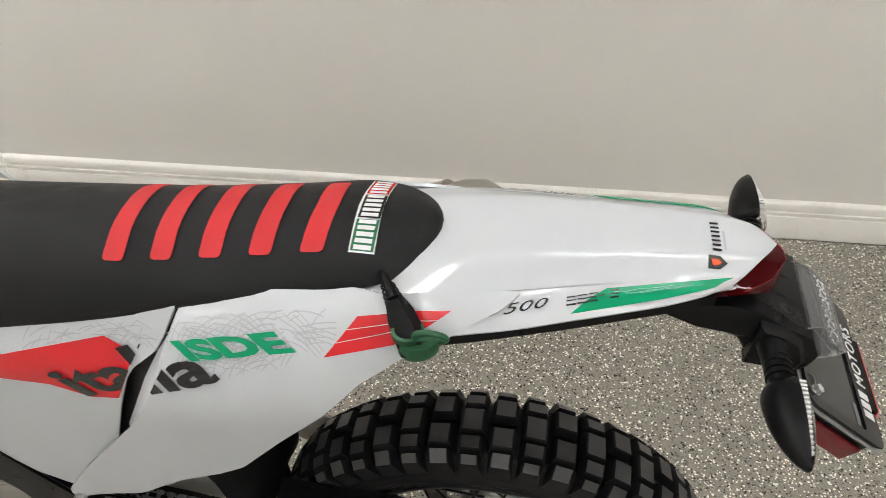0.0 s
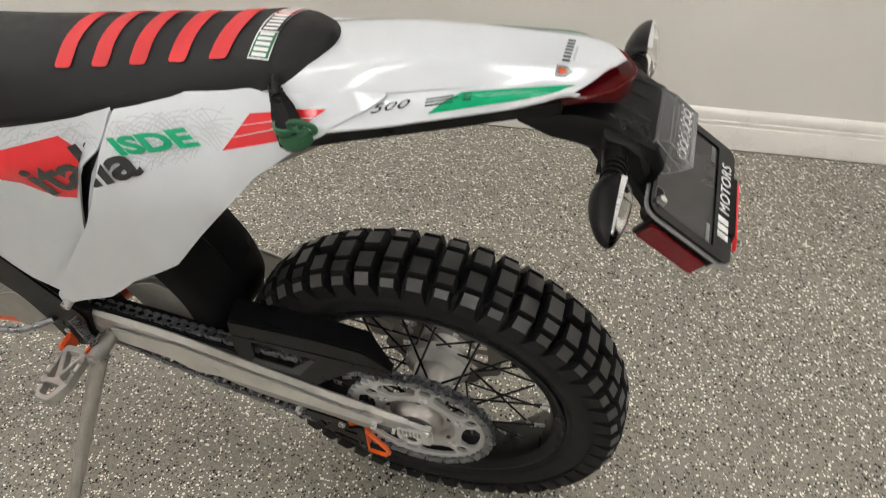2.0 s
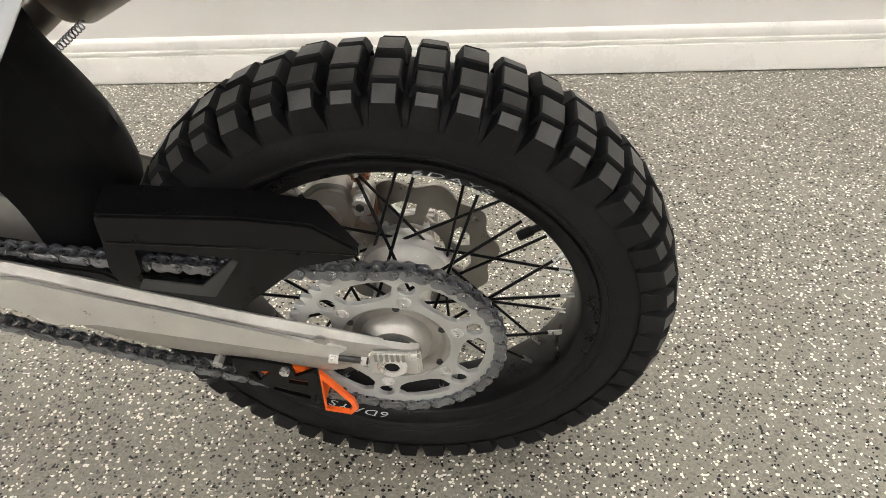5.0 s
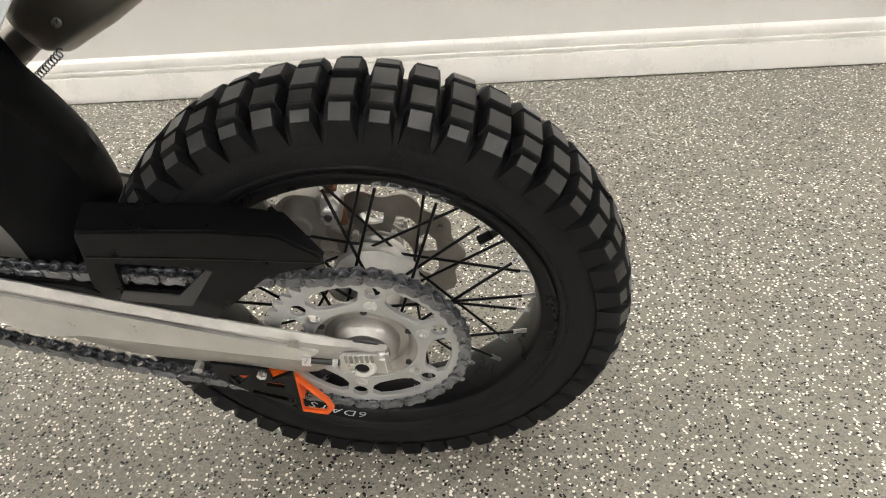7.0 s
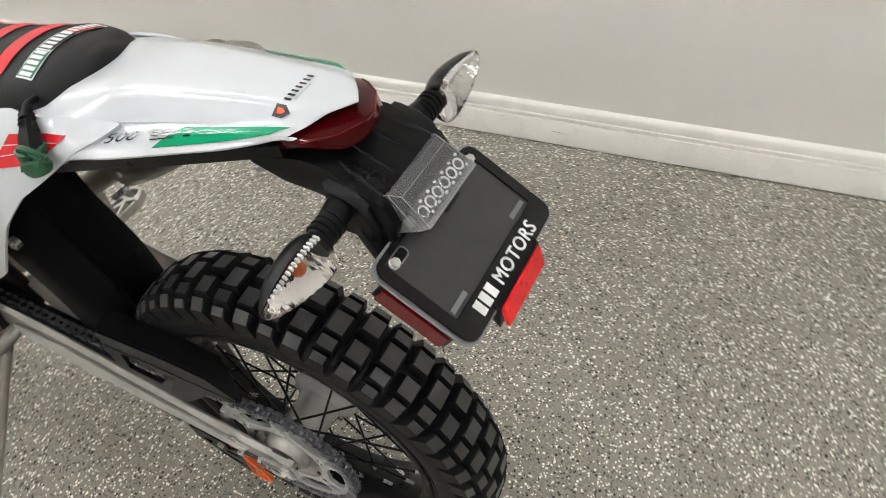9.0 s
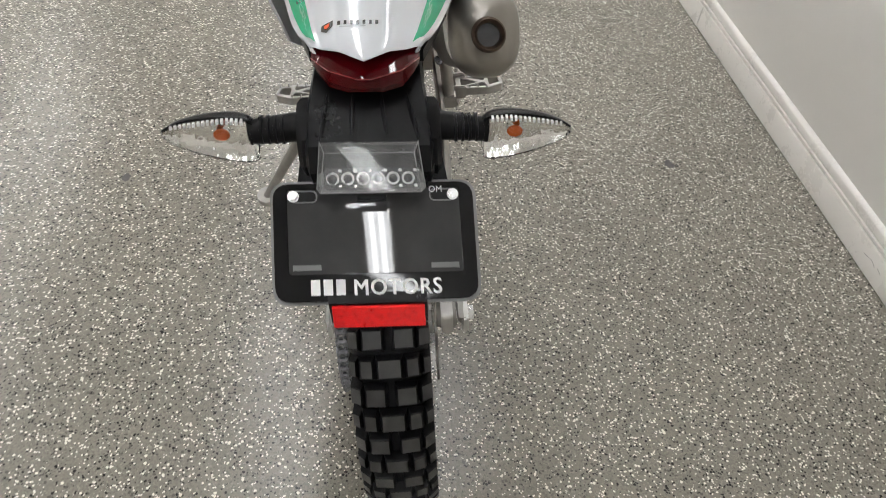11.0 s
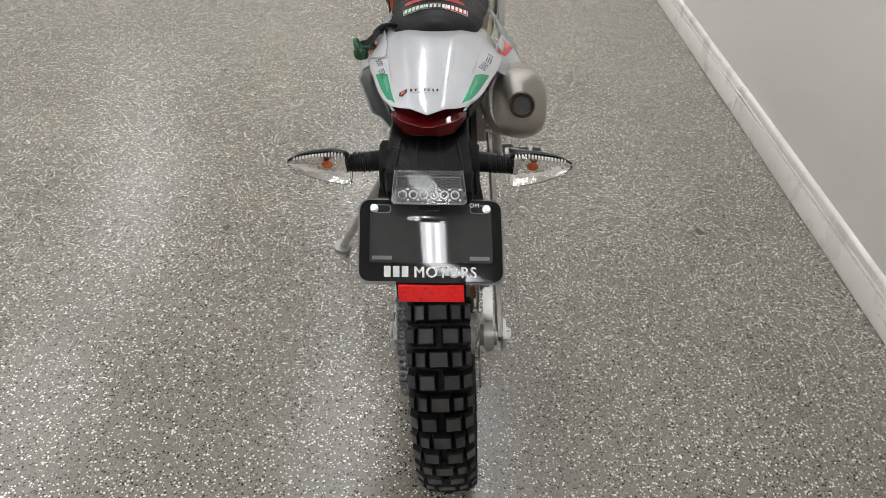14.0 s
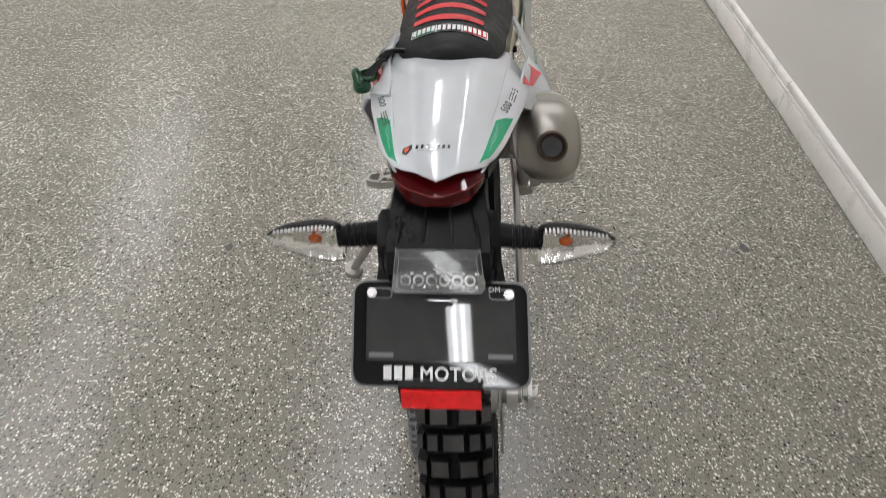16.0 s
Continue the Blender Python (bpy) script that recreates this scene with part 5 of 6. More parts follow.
# reflectors
for y, s in ((-0.0900, -1), (0.0900, 1)):
    holder_side = part("side_reflector", local_box(0.006, 0.080, min(y, y + s * 0.004), max(y, y + s * 0.004), -0.036, -0.013, 0.001), REFLEX_DARK, bike, "red side reflector strip")
    part("reflector_back", local_box(0.002, 0.083, min(y - s * 0.005, y), max(y - s * 0.005, y), -0.037, -0.005), BLACK, holder_side)
refl = part("rear_reflector", box(0.3815, 0.3860, -0.0425, 0.0425, 0.7490, 0.7740, 0.0008, 1, Matrix.Translation((0.384, 0, 0.76)) @ Matrix.Rotation(radians(-8), 4, "Y") @ Matrix.Translation((-0.384, 0, -0.76))), REFLEX, bike, "bright red rear reflector")
part("reflector_back", loft([[(0.3815, -0.045, 0.777), (0.3815, 0.045, 0.777), (0.3780, 0.045, 0.746), (0.3780, -0.045, 0.746)], [(0.362, -0.045, 0.785), (0.362, 0.045, 0.785), (0.362, 0.040, 0.755), (0.362, -0.040, 0.755)]]), BLACK, refl)


def spline4(rows, steps):
    """Rows of four numbers, with smooth rows put between them."""
    first, last = spline([r[:3] for r in rows], steps), spline([(r[3], 0, 0) for r in rows], steps)
    return [(p.x, p.y, p.z, q.x) for p, q in zip(first, last)]


# turn signals
def signal(s):
    axis_z, x0 = 0.876, 0.254
    stem = part("turn_signal", tube([(0.250, s * 0.058, 0.8805), (x0, s * 0.112, axis_z + 0.001)], [0.0145, 0.0115], 20, 1), BLACK, bike, "black turn signal with clear lens and amber bulb")
    for j in range(4):
        y = 0.080 + j * 0.0065
        part("stem_ring", lathe([(0.0105, -0.0018), (0.0138, -0.0012), (0.0138, 0.0012), (0.0105, 0.0018)], (x0 - 0.001, s * y, axis_z + 0.003), 24), BLACK, stem)
    secs = [(0.106, 0.0150, 0.0200, -0.004), (0.112, 0.0190, 0.0228, -0.003), (0.126, 0.0205, 0.0232, -0.001), (0.146, 0.0185, 0.0205, 0.001), (0.166, 0.0140, 0.0150, 0.003), (0.180, 0.0085, 0.0090, 0.004), (0.1885, 0.0025, 0.0030, 0.005)]
    shell, lens, bowl = [], [], []
    rnd = random.Random(3)
    a = [math.pi * k / 12 for k in range(13)]
    for n, (y, depth, h, dz) in enumerate(spline4(secs, 4)):
        zc = axis_z + dz - 0.001
        back = [(x0 + 0.008 - depth * 1.40 * math.sin(t), s * y, zc + (h + 0.0025 * (1 + math.cos(t)) / 2) * math.cos(t)) for t in a]
        face = [(x0 + 0.006 + 0.002 + depth * 0.70 * math.sin(t), s * y, zc - h * 0.97 * math.cos(t)) for t in a]
        inner = [(x0 + 0.006 - depth * 1.22 * math.sin(t), s * y, zc + h * 0.93 * math.cos(t)) for t in reversed(a)]
        shell.append(back + inner)
        lens.append(face + [(x0 + 0.0085, s * y, zc + h * 0.9), (x0 + 0.0085, s * y, zc - h * 0.9)])
        jit = [(0.78 if (k + n) % 2 else 1.0) * rnd.uniform(0.86, 1.0) if 0 < k < 12 else 1.0 for k in range(13)]
        bowl.append([(x0 + 0.0070 - depth * 0.62 * j * math.sin(t), s * y, zc + h * 0.95 * math.cos(t)) for t, j in zip(a, jit)])
    part("housing", loft(shell), BLACK, stem)
    part("lens", loft(lens), CLEAR, stem, "clear ribbed lens").visible_shadow = False
    part("reflector", loft(bowl, False, False), FACETS, stem, "faceted chrome reflector", 3)
    bulb = part("bulb", bmesh.new(), AMBER, stem, "amber bulb")
    b2 = bmesh.new()
    bmesh.ops.create_uvsphere(b2, u_segments=16, v_segments=10, radius=0.0056)
    b2.transform(Matrix.Translation((x0 + 0.004, s * 0.136, axis_z + 0.001)) @ Matrix.Diagonal((0.55, 1.35, 0.95, 1)))
    b2.to_mesh(bulb.data)
    b2.free()
    bulb.data.shade_smooth()
    for j in range(16):
        y = 0.114 + j * 0.0043
        f = (y - 0.106) / 0.083
        h = 0.0232 - 0.018 * max(0, f - 0.25) ** 1.2 * 1.15
        part("lens_rib", box(x0 + 0.0085, x0 + 0.0150 - 0.005 * f, s * y - 0.0011, s * y + 0.0011, axis_z + h - 0.0050 + 0.006 * f, axis_z + h - 0.0016 + 0.006 * f), RIB_CLEAR, stem)
    return stem


signal(-1)
signal(1)

# ---- silencer ----
AX = Vector((0.855, 0.02, 0.518)).normalized()
E0 = Vector((-0.010, 0.139, 0.8365))
UP = Vector((-AX.z, 0, AX.x)).normalized()
SI = Vector((0, 1, 0))


def oct_ring(d, w, h, n=28, power=2.6, shift=0.0):
    c = E0 - AX * d + UP * shift
    out = []
    for k in range(n):
        t = 2 * math.pi * k / n
        cx, sy = math.cos(t), math.sin(t)
        out.append(c + SI * (w * math.copysign(abs(cx) ** (2 / power), cx)) + UP * (h * math.copysign(abs(sy) ** (2 / power), sy)))
    return out


muffler = part("silencer", loft([oct_ring(0.42, 0.030, 0.034), oct_ring(0.40, 0.040, 0.046), oct_ring(0.33, 0.044, 0.054, shift=0.002), oct_ring(0.10, 0.0455, 0.061, shift=0.005), oct_ring(0.055, 0.0455, 0.058, shift=0.002)], True), TITAN, bike, "bead-blasted alloy silencer")
cap = part("end_cap", loft([oct_ring(0.055, 0.0460, 0.0586, shift=0.002), oct_ring(0.035, 0.0450, 0.056, shift=0.001), oct_ring(0.012, 0.040, 0.048, shift=-0.002), oct_ring(0.000, 0.030, 0.034, power=2.2, shift=-0.004), oct_ring(-0.004, 0.0215, 0.0220, power=2.0, shift=-0.005)], False), TITAN, muffler, "tapered alloy end cap")
tip = []
for d, r in ((-0.004, 0.0215), (-0.012, 0.0200), (-0.014, 0.0182), (-0.010, 0.0150), (0.004, 0.0140)):
    tip.append(oct_ring(d, r, r, 28, 2.0, -0.005))
part("outlet", loft(tip, False), SOOT, muffler, "heat-browned outlet ring")
part("outlet_mesh", loft([oct_ring(0.002, 0.0145, 0.0145, 28, 2.0, -0.005), oct_ring(0.004, 0.0145, 0.0145, 28, 2.0, -0.005)]), STEEL_DARK, muffler, "dark spark mesh")
part("header_pipe", tube([E0 - AX * 0.41, E0 - AX * 0.47 + Vector((0, -0.01, -0.005)), (-0.50, 0.11, 0.54), (-0.62, 0.10, 0.52), (-0.75, 0.11, 0.46)], 0.021, 16, 5), TITAN, bike, "bare metal exhaust pipe")
part("muffler_bolt", rod(E0 - AX * 0.36 - SI * 0.05 - UP * 0.01, E0 - AX * 0.36 - SI * 0.046 - UP * 0.01, 0.005, n=14), ZINC, muffler)
# joint spring
sp0, sp1 = E0 - AX * 0.395 - SI * 0.038 - UP * 0.035, E0 - AX * 0.47 - SI * 0.030 - UP * 0.040
coil = []
d = (sp1 - sp0)
ss, uu = frame_of(d)
for k in range(121):
    t = 2 * math.pi * 12 * k / 120
    coil.append(sp0 + d * (k / 120) + 0.0045 * (math.cos(t) * ss + math.sin(t) * uu))
part("exhaust_spring", tube(coil, 0.0009, 5, 1), STEEL, bike, "coiled exhaust spring")

# ---- mud flap, stand, peg, frame ----
flap = [(-0.312, 0.410), (-0.300, 0.440), (-0.2965, 0.470), (-0.303, 0.523), (-0.323, 0.574), (-0.343, 0.612), (-0.354, 0.650), (-0.366, 0.690), (-0.386, 0.745), (-0.405, 0.825)]
rings = []
for p in spline([(x, 0, z) for x, z in flap], 4):
    rings.append([(p.x - 0.070, -0.074, p.z - 0.030), (p.x - 0.040, -0.073, p.z - 0.018), (p.x - 0.020, -0.066, p.z - 0.008), (p.x + 0.003, -0.034, p.z + 0.002), (p.x + 0.008, -0.028, p.z + 0.004), (p.x + 0.008, -0.025, p.z + 0.004), (p.x - 0.004, -0.016, p.z), (p.x - 0.003, 0.010, p.z), (p.x + 0.001, 0.034, p.z), (p.x - 0.010, 0.058, p.z - 0.004), (p.x - 0.060, 0.070, p.z - 0.030),
                  (p.x - 0.062, 0.064, p.z - 0.030), (p.x - 0.014, 0.054, p.z - 0.008), (p.x - 0.010, 0, p.z - 0.004), (p.x - 0.010, -0.026, p.z - 0.004), (p.x - 0.042, -0.066, p.z - 0.020), (p.x - 0.072, -0.069, p.z - 0.030)])
mud = part("mud_flap", loft(rings), FLAP, bike, "matte black inner mud guard")
for x, z in ((-0.365, 0.640), (-0.405, 0.762)):
    part("flap_bolt", join(rod((x, -0.079, z), (x, -0.070, z), 0.0095, n=20, w=0.001), rod((x, -0.081, z), (x, -0.078, z), 0.0055, n=6)), ZINC, mud, "silver washer-head bolt")
foot = Vector((-0.635, -0.330, 0.0639))
knee = Vector((-0.515, -0.142, 0.410))
stand = part("side_stand", tube([knee, knee.lerp(foot, 0.5), foot], [0.0135, 0.0120, 0.0105], 14, 1), ALU_CAST, bike, "grey forged side stand, folded out")
part("stand_foot", bevel(loft([[foot + Vector((0.031 * math.cos(t), 0.024 * math.sin(t), dz - 0.126 * 0.024 * math.sin(t))) for t in (2 * math.pi * k / 18 for k in range(18))] for dz in (0.006, -0.006)]), 0.002), ALU_CAST, stand, "flat round stand foot")
part("stand_pivot", join(rod(knee + Vector((0.004, -0.020, 0.008)), knee + Vector((0.004, 0.030, 0.008)), 0.013, n=18, w=0.002), rod(knee + Vector((0.004, -0.026, 0.008)), knee + Vector((0.004, -0.018, 0.008)), 0.008, n=6)), ALU_CAST, stand)
sp0, sp1 = Vector((-0.540, -0.132, 0.480)), knee + Vector((0.012, -0.004, -0.010))
d = sp1 - sp0
ss, uu = frame_of(d)
coil = [sp0 + d * (k / 160) + 0.0062 * (math.cos(2 * math.pi * 20 * k / 160) * ss + math.sin(2 * math.pi * 20 * k / 160) * uu) for k in range(161)]
part("stand_spring", tube(coil, 0.0013, 5, 1), STEEL, stand, "coiled stand spring")

peg_o = rounded([(-0.022, 0.0), (0.024, 0.0), (0.026, -0.070), (0.012, -0.100), (-0.016, -0.096), (-0.026, -0.060)], 0.008, 3)
peg_holes = [rounded([(-0.014, -0.010), (0.015, -0.010), (0.002, -0.046)], 0.003, 2), rounded([(0.018, -0.020), (0.019, -0.066), (0.004, -0.058)], 0.003, 2), rounded([(-0.017, -0.022), (-0.003, -0.060), (-0.017, -0.062)], 0.003, 2), rounded([(-0.014, -0.068), (0.014, -0.070), (0.006, -0.092), (-0.011, -0.089)], 0.003, 2)]


def footpeg(s, at):
    bm = prism([peg_o] + peg_holes, -0.009, 0.009, 0.001)
    bm.transform(Matrix.Translation(at) @ Matrix.Diagonal((1, s, 1, 1)) @ Matrix.Rotation(radians(-90), 4, "X") @ Matrix.Rotation(math.pi, 4, "X") @ Matrix.Diagonal((1, 1, -1, 1)))
    peg = part("foot_peg", bm, ALU_CAST, bike, "toothed grey metal foot peg")
    for k in range(9):
        x, y = ((-0.020 + 0.0, -0.02 - k * 0.018) if k < 5 else (0.022, -0.01 - (k - 5) * 0.018))
        part("peg_tooth", loft([[(at[0] + x - 0.004, at[1] + s * y - 0.002, at[2] + 0.008), (at[0] + x + 0.004, at[1] + s * y - 0.002, at[2] + 0.008), (at[0] + x + 0.004, at[1] + s * y + 0.002, at[2] + 0.008), (at[0] + x - 0.004, at[1] + s * y + 0.002, at[2] + 0.008)],
                                [(at[0] + x - 0.001, at[1] + s * y - 0.001, at[2] + 0.015), (at[0] + x + 0.001, at[1] + s * y - 0.001, at[2] + 0.015), (at[0] + x + 0.001, at[1] + s * y + 0.001, at[2] + 0.015), (at[0] + x - 0.001, at[1] + s * y + 0.001, at[2] + 0.015)]]), ALU_CAST, peg)
    for x in (-0.025, 0.025):
        part("peg_clevis", box(at[0] + x - 0.005, at[0] + x + 0.005, at[1] - 0.012, at[1] + 0.020, at[2] - 0.014, at[2] + 0.016, 0.003), ORANGE_STEEL if s > 0 else ALU_CAST, peg, "painted peg bracket")
    return peg


footpeg(1, (-0.560, -0.140, 0.400))
footpeg(-1, (-0.560, 0.140, 0.400))
frame_part = part("frame_guard", prism(rounded([(-0.80, 0.70), (-0.62, 0.60), (-0.555, 0.505), (-0.530, 0.470), (-0.545, 0.400), (-0.575, 0.370), (-0.610, 0.375), (-0.620, 0.430), (-0.640, 0.490), (-0.700, 0.560), (-0.82, 0.63)], 0.015), -0.118, -0.092, 0.004), BLACK, bike, "black plastic frame guard")
part("guard_screw", rod((-0.590, -0.121, 0.415), (-0.590, -0.116, 0.415), 0.006, n=14), ZINC, frame_part)
part("frame_tube", tube([(-0.575, -0.085, 0.400), (-0.66, -0.090, 0.392), (-0.80, -0.09, 0.375), (-0.95, -0.08, 0.36)], 0.014, 14, 4), ORANGE_STEEL, bike, "orange painted steel frame tube")
part("frame_tube", tube([(-0.575, 0.050, 0.400), (-0.66, 0.055, 0.392), (-0.80, 0.06, 0.375), (-0.95, 0.06, 0.36)], 0.014, 14, 4), ORANGE_STEEL, bike, "orange painted steel frame tube")
part("frame_spar", tube([(-0.545, -0.050, 0.400), (-0.560, -0.052, 0.480), (-0.62, -0.055, 0.600), (-0.80, -0.05, 0.780)], 0.018, 14, 4), BLACK, bike, "black frame spar")
part("shock_link", tube([(-0.46, -0.010, 0.530), (-0.51, -0.010, 0.450), (-0.585, -0.010, 0.380)], 0.022, 16, 4), ORANGE_STEEL, bike, "orange shock absorber base")
part("gear_lever", tube([(-0.600, -0.120, 0.445), (-0.66, -0.145, 0.430), (-0.74, -0.150, 0.425), (-0.77, -0.165, 0.428)], 0.0055, 12, 5), STEEL, bike, "bare metal gear lever")
part("engine_case", bevel(loft([[(-0.63, y, z) for y, z in ((-0.10, 0.40), (-0.10, 0.54), (0.10, 0.54), (0.10, 0.40))], [(-0.98, y, z) for y, z in ((-0.11, 0.36), (-0.11, 0.60), (0.11, 0.60), (0.11, 0.36))]]), 0.02), ALU_CAST, bike, "grey engine case")
part("sprocket_cover", bevel(prism(circle(-0.655, 0.440, 0.055, 20), -0.116, -0.100), 0.003), ALU_CAST, bike, "small grey sprocket cover")
part("brake_pedal", tube([(-0.52, 0.135, 0.38), (-0.60, 0.150, 0.365), (-0.72, 0.155, 0.36)], 0.007, 12, 4), ALU_CAST, bike, "bare metal brake pedal")
part("master_cylinder", join(rod((-0.49, 0.120, 0.43), (-0.47, 0.115, 0.52), 0.012, n=16, w=0.002), box(-0.505, -0.475, 0.108, 0.135, 0.40, 0.43, 0.004)), ALU_CAST, bike, "small brake master cylinder with orange cap")

# connector with its green cap
cable = part("connector_cable", tube([(-0.112, -0.060, 0.922), (-0.105, -0.072, 0.927), (-0.099, -0.083, 0.927), (-0.093, -0.092, 0.922)], [0.0035, 0.0038, 0.0048, 0.0068], 12, 5), BLACK, bike, "black charging lead with green rubber cap")
k0, k1 = Vector((-0.094, -0.091, 0.923)), Vector((-0.068, -0.125, 0.893))
part("plug_body", bevel(loft([[p + Vector((dx * w, dy * w * 0.7, dx * w * 0.3)) for dx, dy in ((-1, -1), (1, -1), (1, 1), (-1, 1))] for p, w in ((k0, 0.006), (k0.lerp(k1, 0.35), 0.0105), (k0.lerp(k1, 0.75), 0.0115), (k1, 0.0115))]), 0.003), BLACK, cable, "black plug body")
for j in range(4):
    p = k0.lerp(k1, -0.18 + 0.09 * j)
    part("boot_ring", lathe([(0.0052 + j * 0.0008, -0.0015), (0.0070 + j * 0.0008, 0), (0.0052 + j * 0.0008, 0.0015)], p, 16, "z"), BLACK, cable)
g0 = k0.lerp(k1, 0.92)
part("green_cap", bevel(loft([[g0 + Vector((0.0190 * math.cos(t) * f + 0.004, 0.0120 * math.sin(t) * f, dz + 0.004 * math.cos(t))) for t in (2 * math.pi * k / 20 for k in range(20))] for dz, f, sx in ((0.006, 0.88, 0), (0.002, 1.0, 0), (-0.006, 1.0, 0), (-0.011, 0.80, 0))]), 0.001), GREEN, cable, "dark green rubber cap")
ringc = g0 + Vector((0.018, -0.002, 0.016))
part("cap_strap", tube([ringc + Vector((0.014 * math.cos(t) - 0.002, -0.004 * math.sin(t), 0.010 * math.sin(t))) for t in (2 * math.pi * k / 16 for k in range(17))], 0.0030, 8, 1), GREEN, cable, "green rubber strap loop")
part("cap_band", lathe([(0.0120, -0.004), (0.0150, -0.003), (0.0150, 0.003), (0.0120, 0.004)], k0.lerp(k1, 0.66), 20, "z"), GREEN, cable)

# ---- front end, seen past the seat ----
for s in (-1, 1):
    part("tank_shroud", sheet([rounded([(-0.60, 0.800), (-0.66, 0.660), (-0.80, 0.600), (-0.95, 0.780), (-0.98, 0.960), (-0.80, 0.930), (-0.66, 0.860)], 0.02)], lambda x, z: s * (0.125 + (0.10 if s > 0 else 0.06) * max(0, -0.62 - x)), 0.005, 0.03), WHITE if s > 0 else ORANGE, bike, "plastic radiator shroud")
tank = part("fuel_tank", bevel(loft([[(-0.56, y, z) for y, z in ((-0.09, 0.70), (-0.105, 0.80), (-0.08, 0.87), (0.08, 0.87), (0.105, 0.80), (0.09, 0.70))], [(-0.68, y, z) for y, z in ((-0.11, 0.68), (-0.135, 0.80), (-0.09, 0.88), (0.09, 0.88), (0.135, 0.80), (0.11, 0.68))],
                                     [(-0.92, y, z) for y, z in ((-0.11, 0.70), (-0.14, 0.82), (-0.09, 0.92), (0.09, 0.92), (0.14, 0.82), (0.11, 0.70))]]), 0.02), CREAM, bike, "cream translucent fuel tank")
FC = Vector((-1.475, 0.0, 0.335))
fhalf = [(0.262, 0.020), (0.278, 0.034), (0.300, 0.040), (0.318, 0.034), (0.327, 0.018), (0.329, 0.0)]
ftyre = part("front_tyre", lathe([(r, -o) for r, o in fhalf] + [(r, o) for r, o in reversed(fhalf[:-1])], FC, 96), RUBBER, bike, "black knobbly front tyre")


def front_block(y0, y1):
    bm = bmesh.new()
    rows = []
    for lift, g in ((-0.012, 0.002), (0.012, -0.001)):
        rows.append([bm.verts.new((0.325 - 3.0 * y * y + lift, y + (g if y > (y0 + y1) / 2 else -g), t)) for y, t in ((y0, -0.010 - g), (y1, -0.010 - g), (y1, 0.010 + g), (y0, 0.010 + g))])
    for k in range(4):
        bm.faces.new((rows[0][k], rows[0][(k + 1) % 4], rows[1][(k + 1) % 4], rows[1][k]))
    bm.faces.new(rows[1])
    bmesh.ops.recalc_face_normals(bm, faces=bm.faces)
    me = bpy.data.meshes.new("tread_block")
    bm.to_mesh(me)
    bm.free()
    me.materials.append(RUBBER)
    return me


FA, FB = [front_block(-0.009, 0.009), front_block(0.026, 0.038), front_block(-0.038, -0.026)], [front_block(0.006, 0.024), front_block(-0.024, -0.006)]
for k in range(48):
    for me in (FA if k % 2 else FB):
        share("tread_block", me, ftyre, Matrix.Translation(FC) @ Matrix.Rotation(-2 * math.pi * k / 48, 4, "Y"))
part("front_rim", lathe([(0.268, -0.018), (0.268, 0.018), (0.255, 0.012), (0.250, 0), (0.255, -0.012)], FC, 64, "y", True), BLACK_RIM, bike, "black front rim")
for k in range(18):
    t = 2 * math.pi * k / 18
    part("front_spoke", rod(FC + Vector((0.03 * math.cos(t + 0.7), 0.02 * (-1) ** k, 0.03 * math.sin(t + 0.7))), FC + Vector((0.252 * math.cos(t), 0, 0.252 * math.sin(t))), 0.0018, n=6), BLACK_RIM, bike)
part("front_hub", rod(FC + Vector((0, -0.05, 0)), FC + Vector((0, 0.05, 0)), 0.032, n=24, w=0.004), SILVER, bike, "aluminium front hub")
for s in (-1, 1):
    part("fork_leg", tube([FC + Vector((0.02, s * 0.095, 0.0)), FC + Vector((0.19, s * 0.095, 0.42)), FC + Vector((0.30, s * 0.095, 0.68))], [0.028, 0.026, 0.029], 18, 1), BLACK_RIM, bike, "dark front fork leg")
    part("fork_guard", loft([[FC + Vector((bx + dx, s * (0.095 + dy), bz)) for dx, dy in ((-0.075, 0.0), (-0.055, 0.046), (0.03, 0.052), (0.055, 0.0), (0.025, 0.046), (-0.05, 0.041))] for bx, bz in ((0.03, -0.01), (0.09, 0.13), (0.15, 0.28), (0.20, 0.40))]), CREAM, bike, "off-white plastic fork guard")
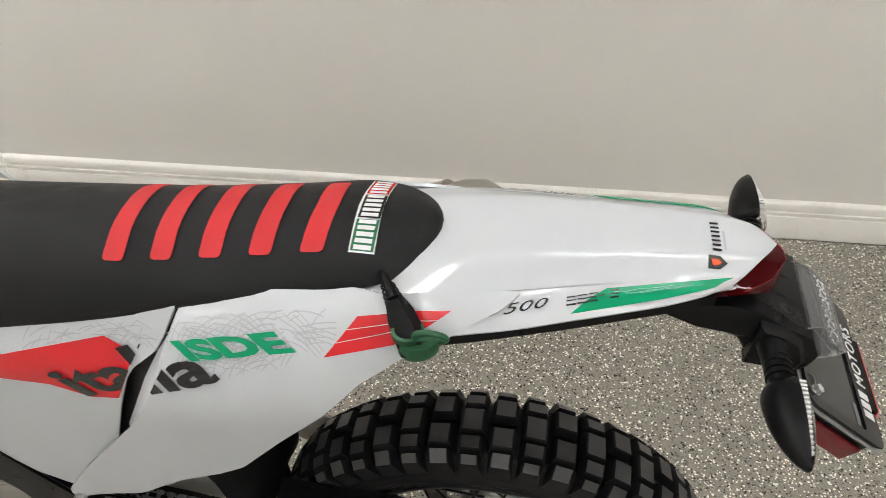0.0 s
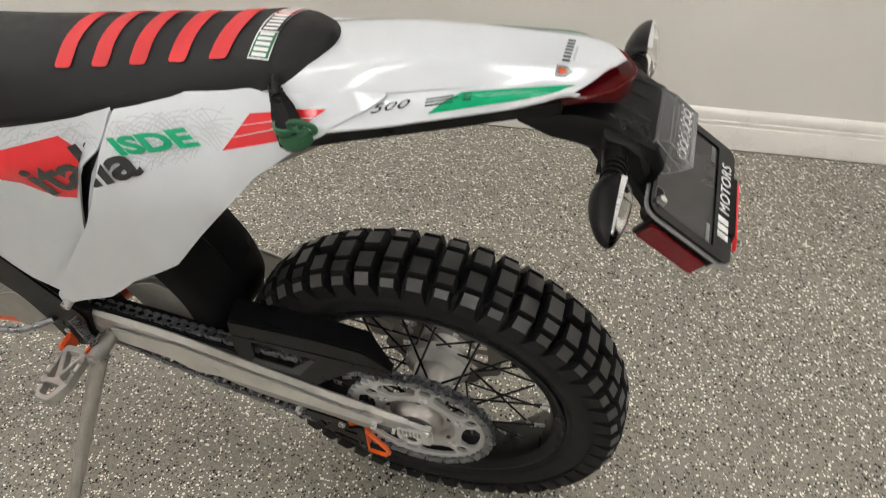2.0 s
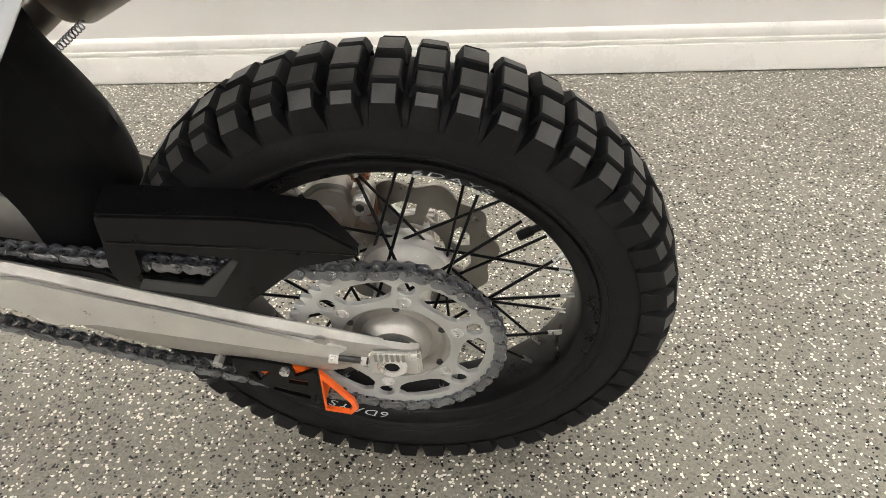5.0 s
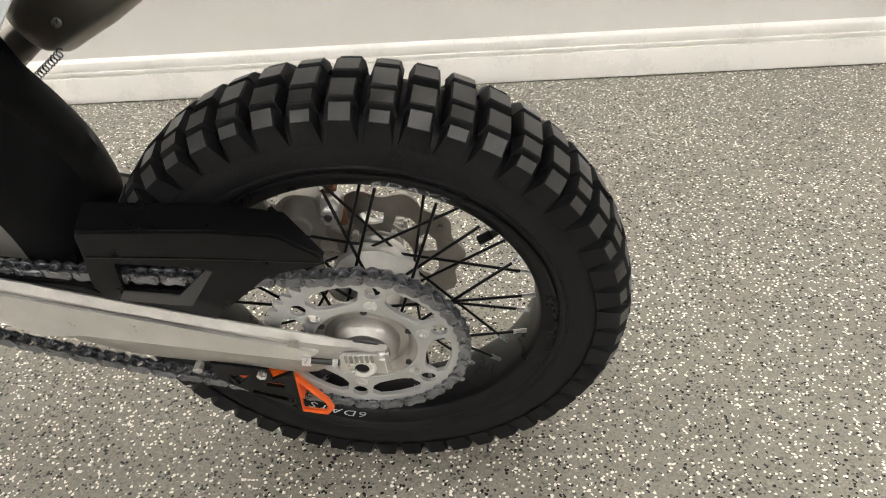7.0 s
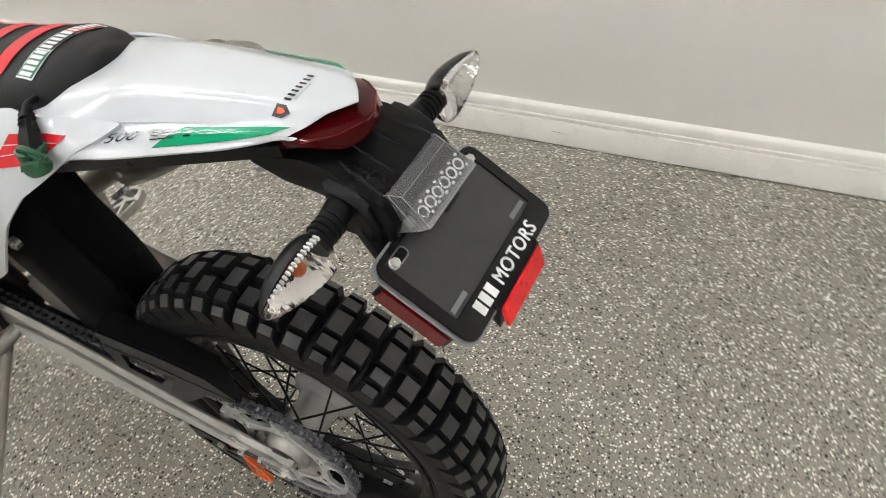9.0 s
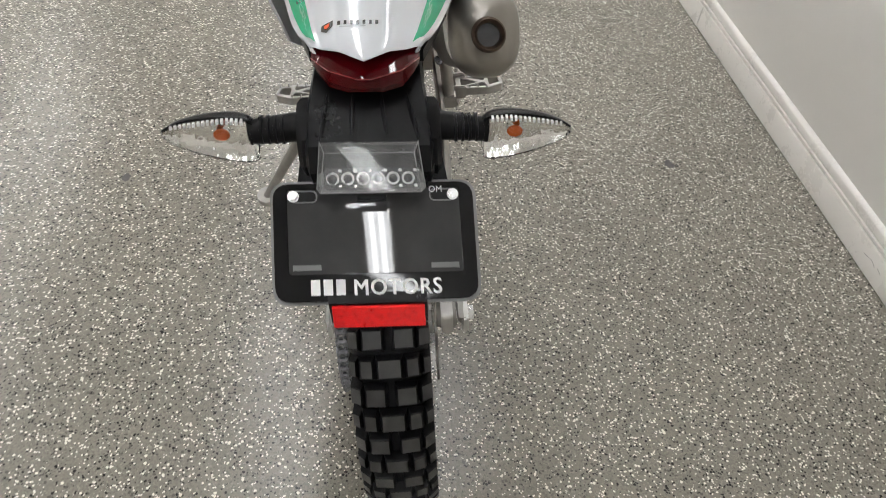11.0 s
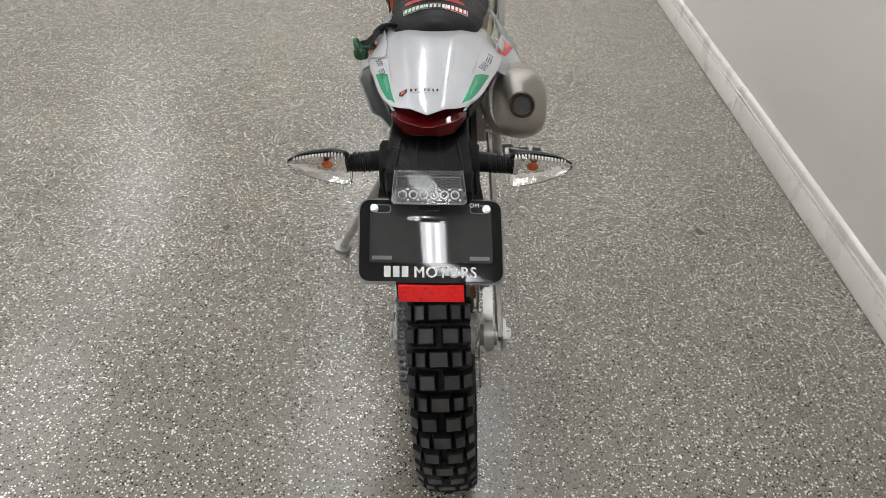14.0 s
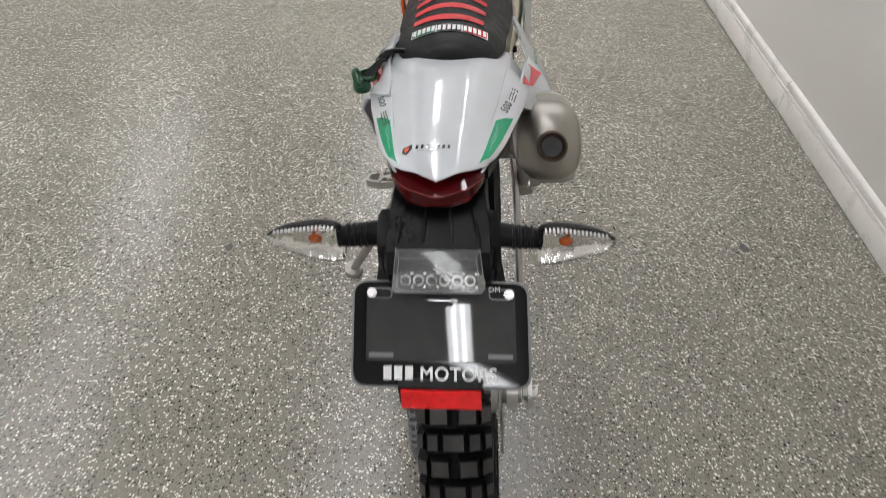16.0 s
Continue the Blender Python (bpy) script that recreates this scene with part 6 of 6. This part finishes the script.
part("front_fender", sheet([rounded([(-0.07, -1.72), (0.07, -1.72), (0.085, -1.40), (0.06, -1.05), (-0.06, -1.05), (-0.085, -1.40)], 0.03)], lambda x, z: 0.0, 0.004, 0.04), WHITE, bike, "white front fender").matrix_basis = Matrix(((0, 0, 1, 0), (1, 0, 0, 0), (0, 1, 0, 0.80), (0, 0, 0, 1)))

part("frame_neck", tube([(-0.80, 0, 0.74), (-1.00, -0.01, 0.84), (-1.20, -0.03, 0.93)], [0.05, 0.045, 0.035], 16, 4), BLACK, bike, "black frame neck under the tank")
part("fork_clamp", box(-1.27, -1.19, -0.13, 0.07, 0.90, 0.955, 0.012, 2, Matrix.Translation((-1.23, -0.03, 0)) @ Matrix.Rotation(radians(30), 4, "Z") @ Matrix.Translation((1.23, 0.03, 0))), BLACK, bike, "black fork clamp")
# the bars are turned, and the front wheel with them
turned_front = Matrix.Translation((-1.53, -0.07, 0.0)) @ Matrix.Rotation(radians(30), 4, "Z") @ Matrix.Translation((1.475, 0, 0))
for ob in bike.children:
    if ob.name.split(".")[0] in ("front_tyre", "front_rim", "front_spoke", "front_hub", "fork_leg", "fork_guard", "front_fender"):
        ob.matrix_basis = turned_front @ ob.matrix_basis

# the bodywork sits a little skewed on the frame
SETTLE_X, SETTLE_DX, SETTLE_DZ = (-0.3, -0.1, 0.2, 0.27), (0.005, 0.005, 0.0, -0.007), (-0.002, -0.002, -0.003, -0.008)
settled = set()
for ob in bike.children_recursive:
    me = ob.data
    if not me or me.name in settled or not len(me.vertices) or me.users > 1:
        continue
    at = [ob.matrix_basis @ v.co for v in me.vertices]
    if sum(p.z for p in at) / len(at) > 0.72 and min(p.x for p in at) > -0.99:
        settled.add(me.name)
        me.transform(ob.matrix_basis)
        ob.matrix_basis = Matrix.Identity(4)
        for v in me.vertices:
            x, y, z = v.co
            v.co = (x + np.interp(x, SETTLE_X, SETTLE_DX), y + 0.0112 * (z - 0.30), z - 0.053 * y + np.interp(x, SETTLE_X, SETTLE_DZ))
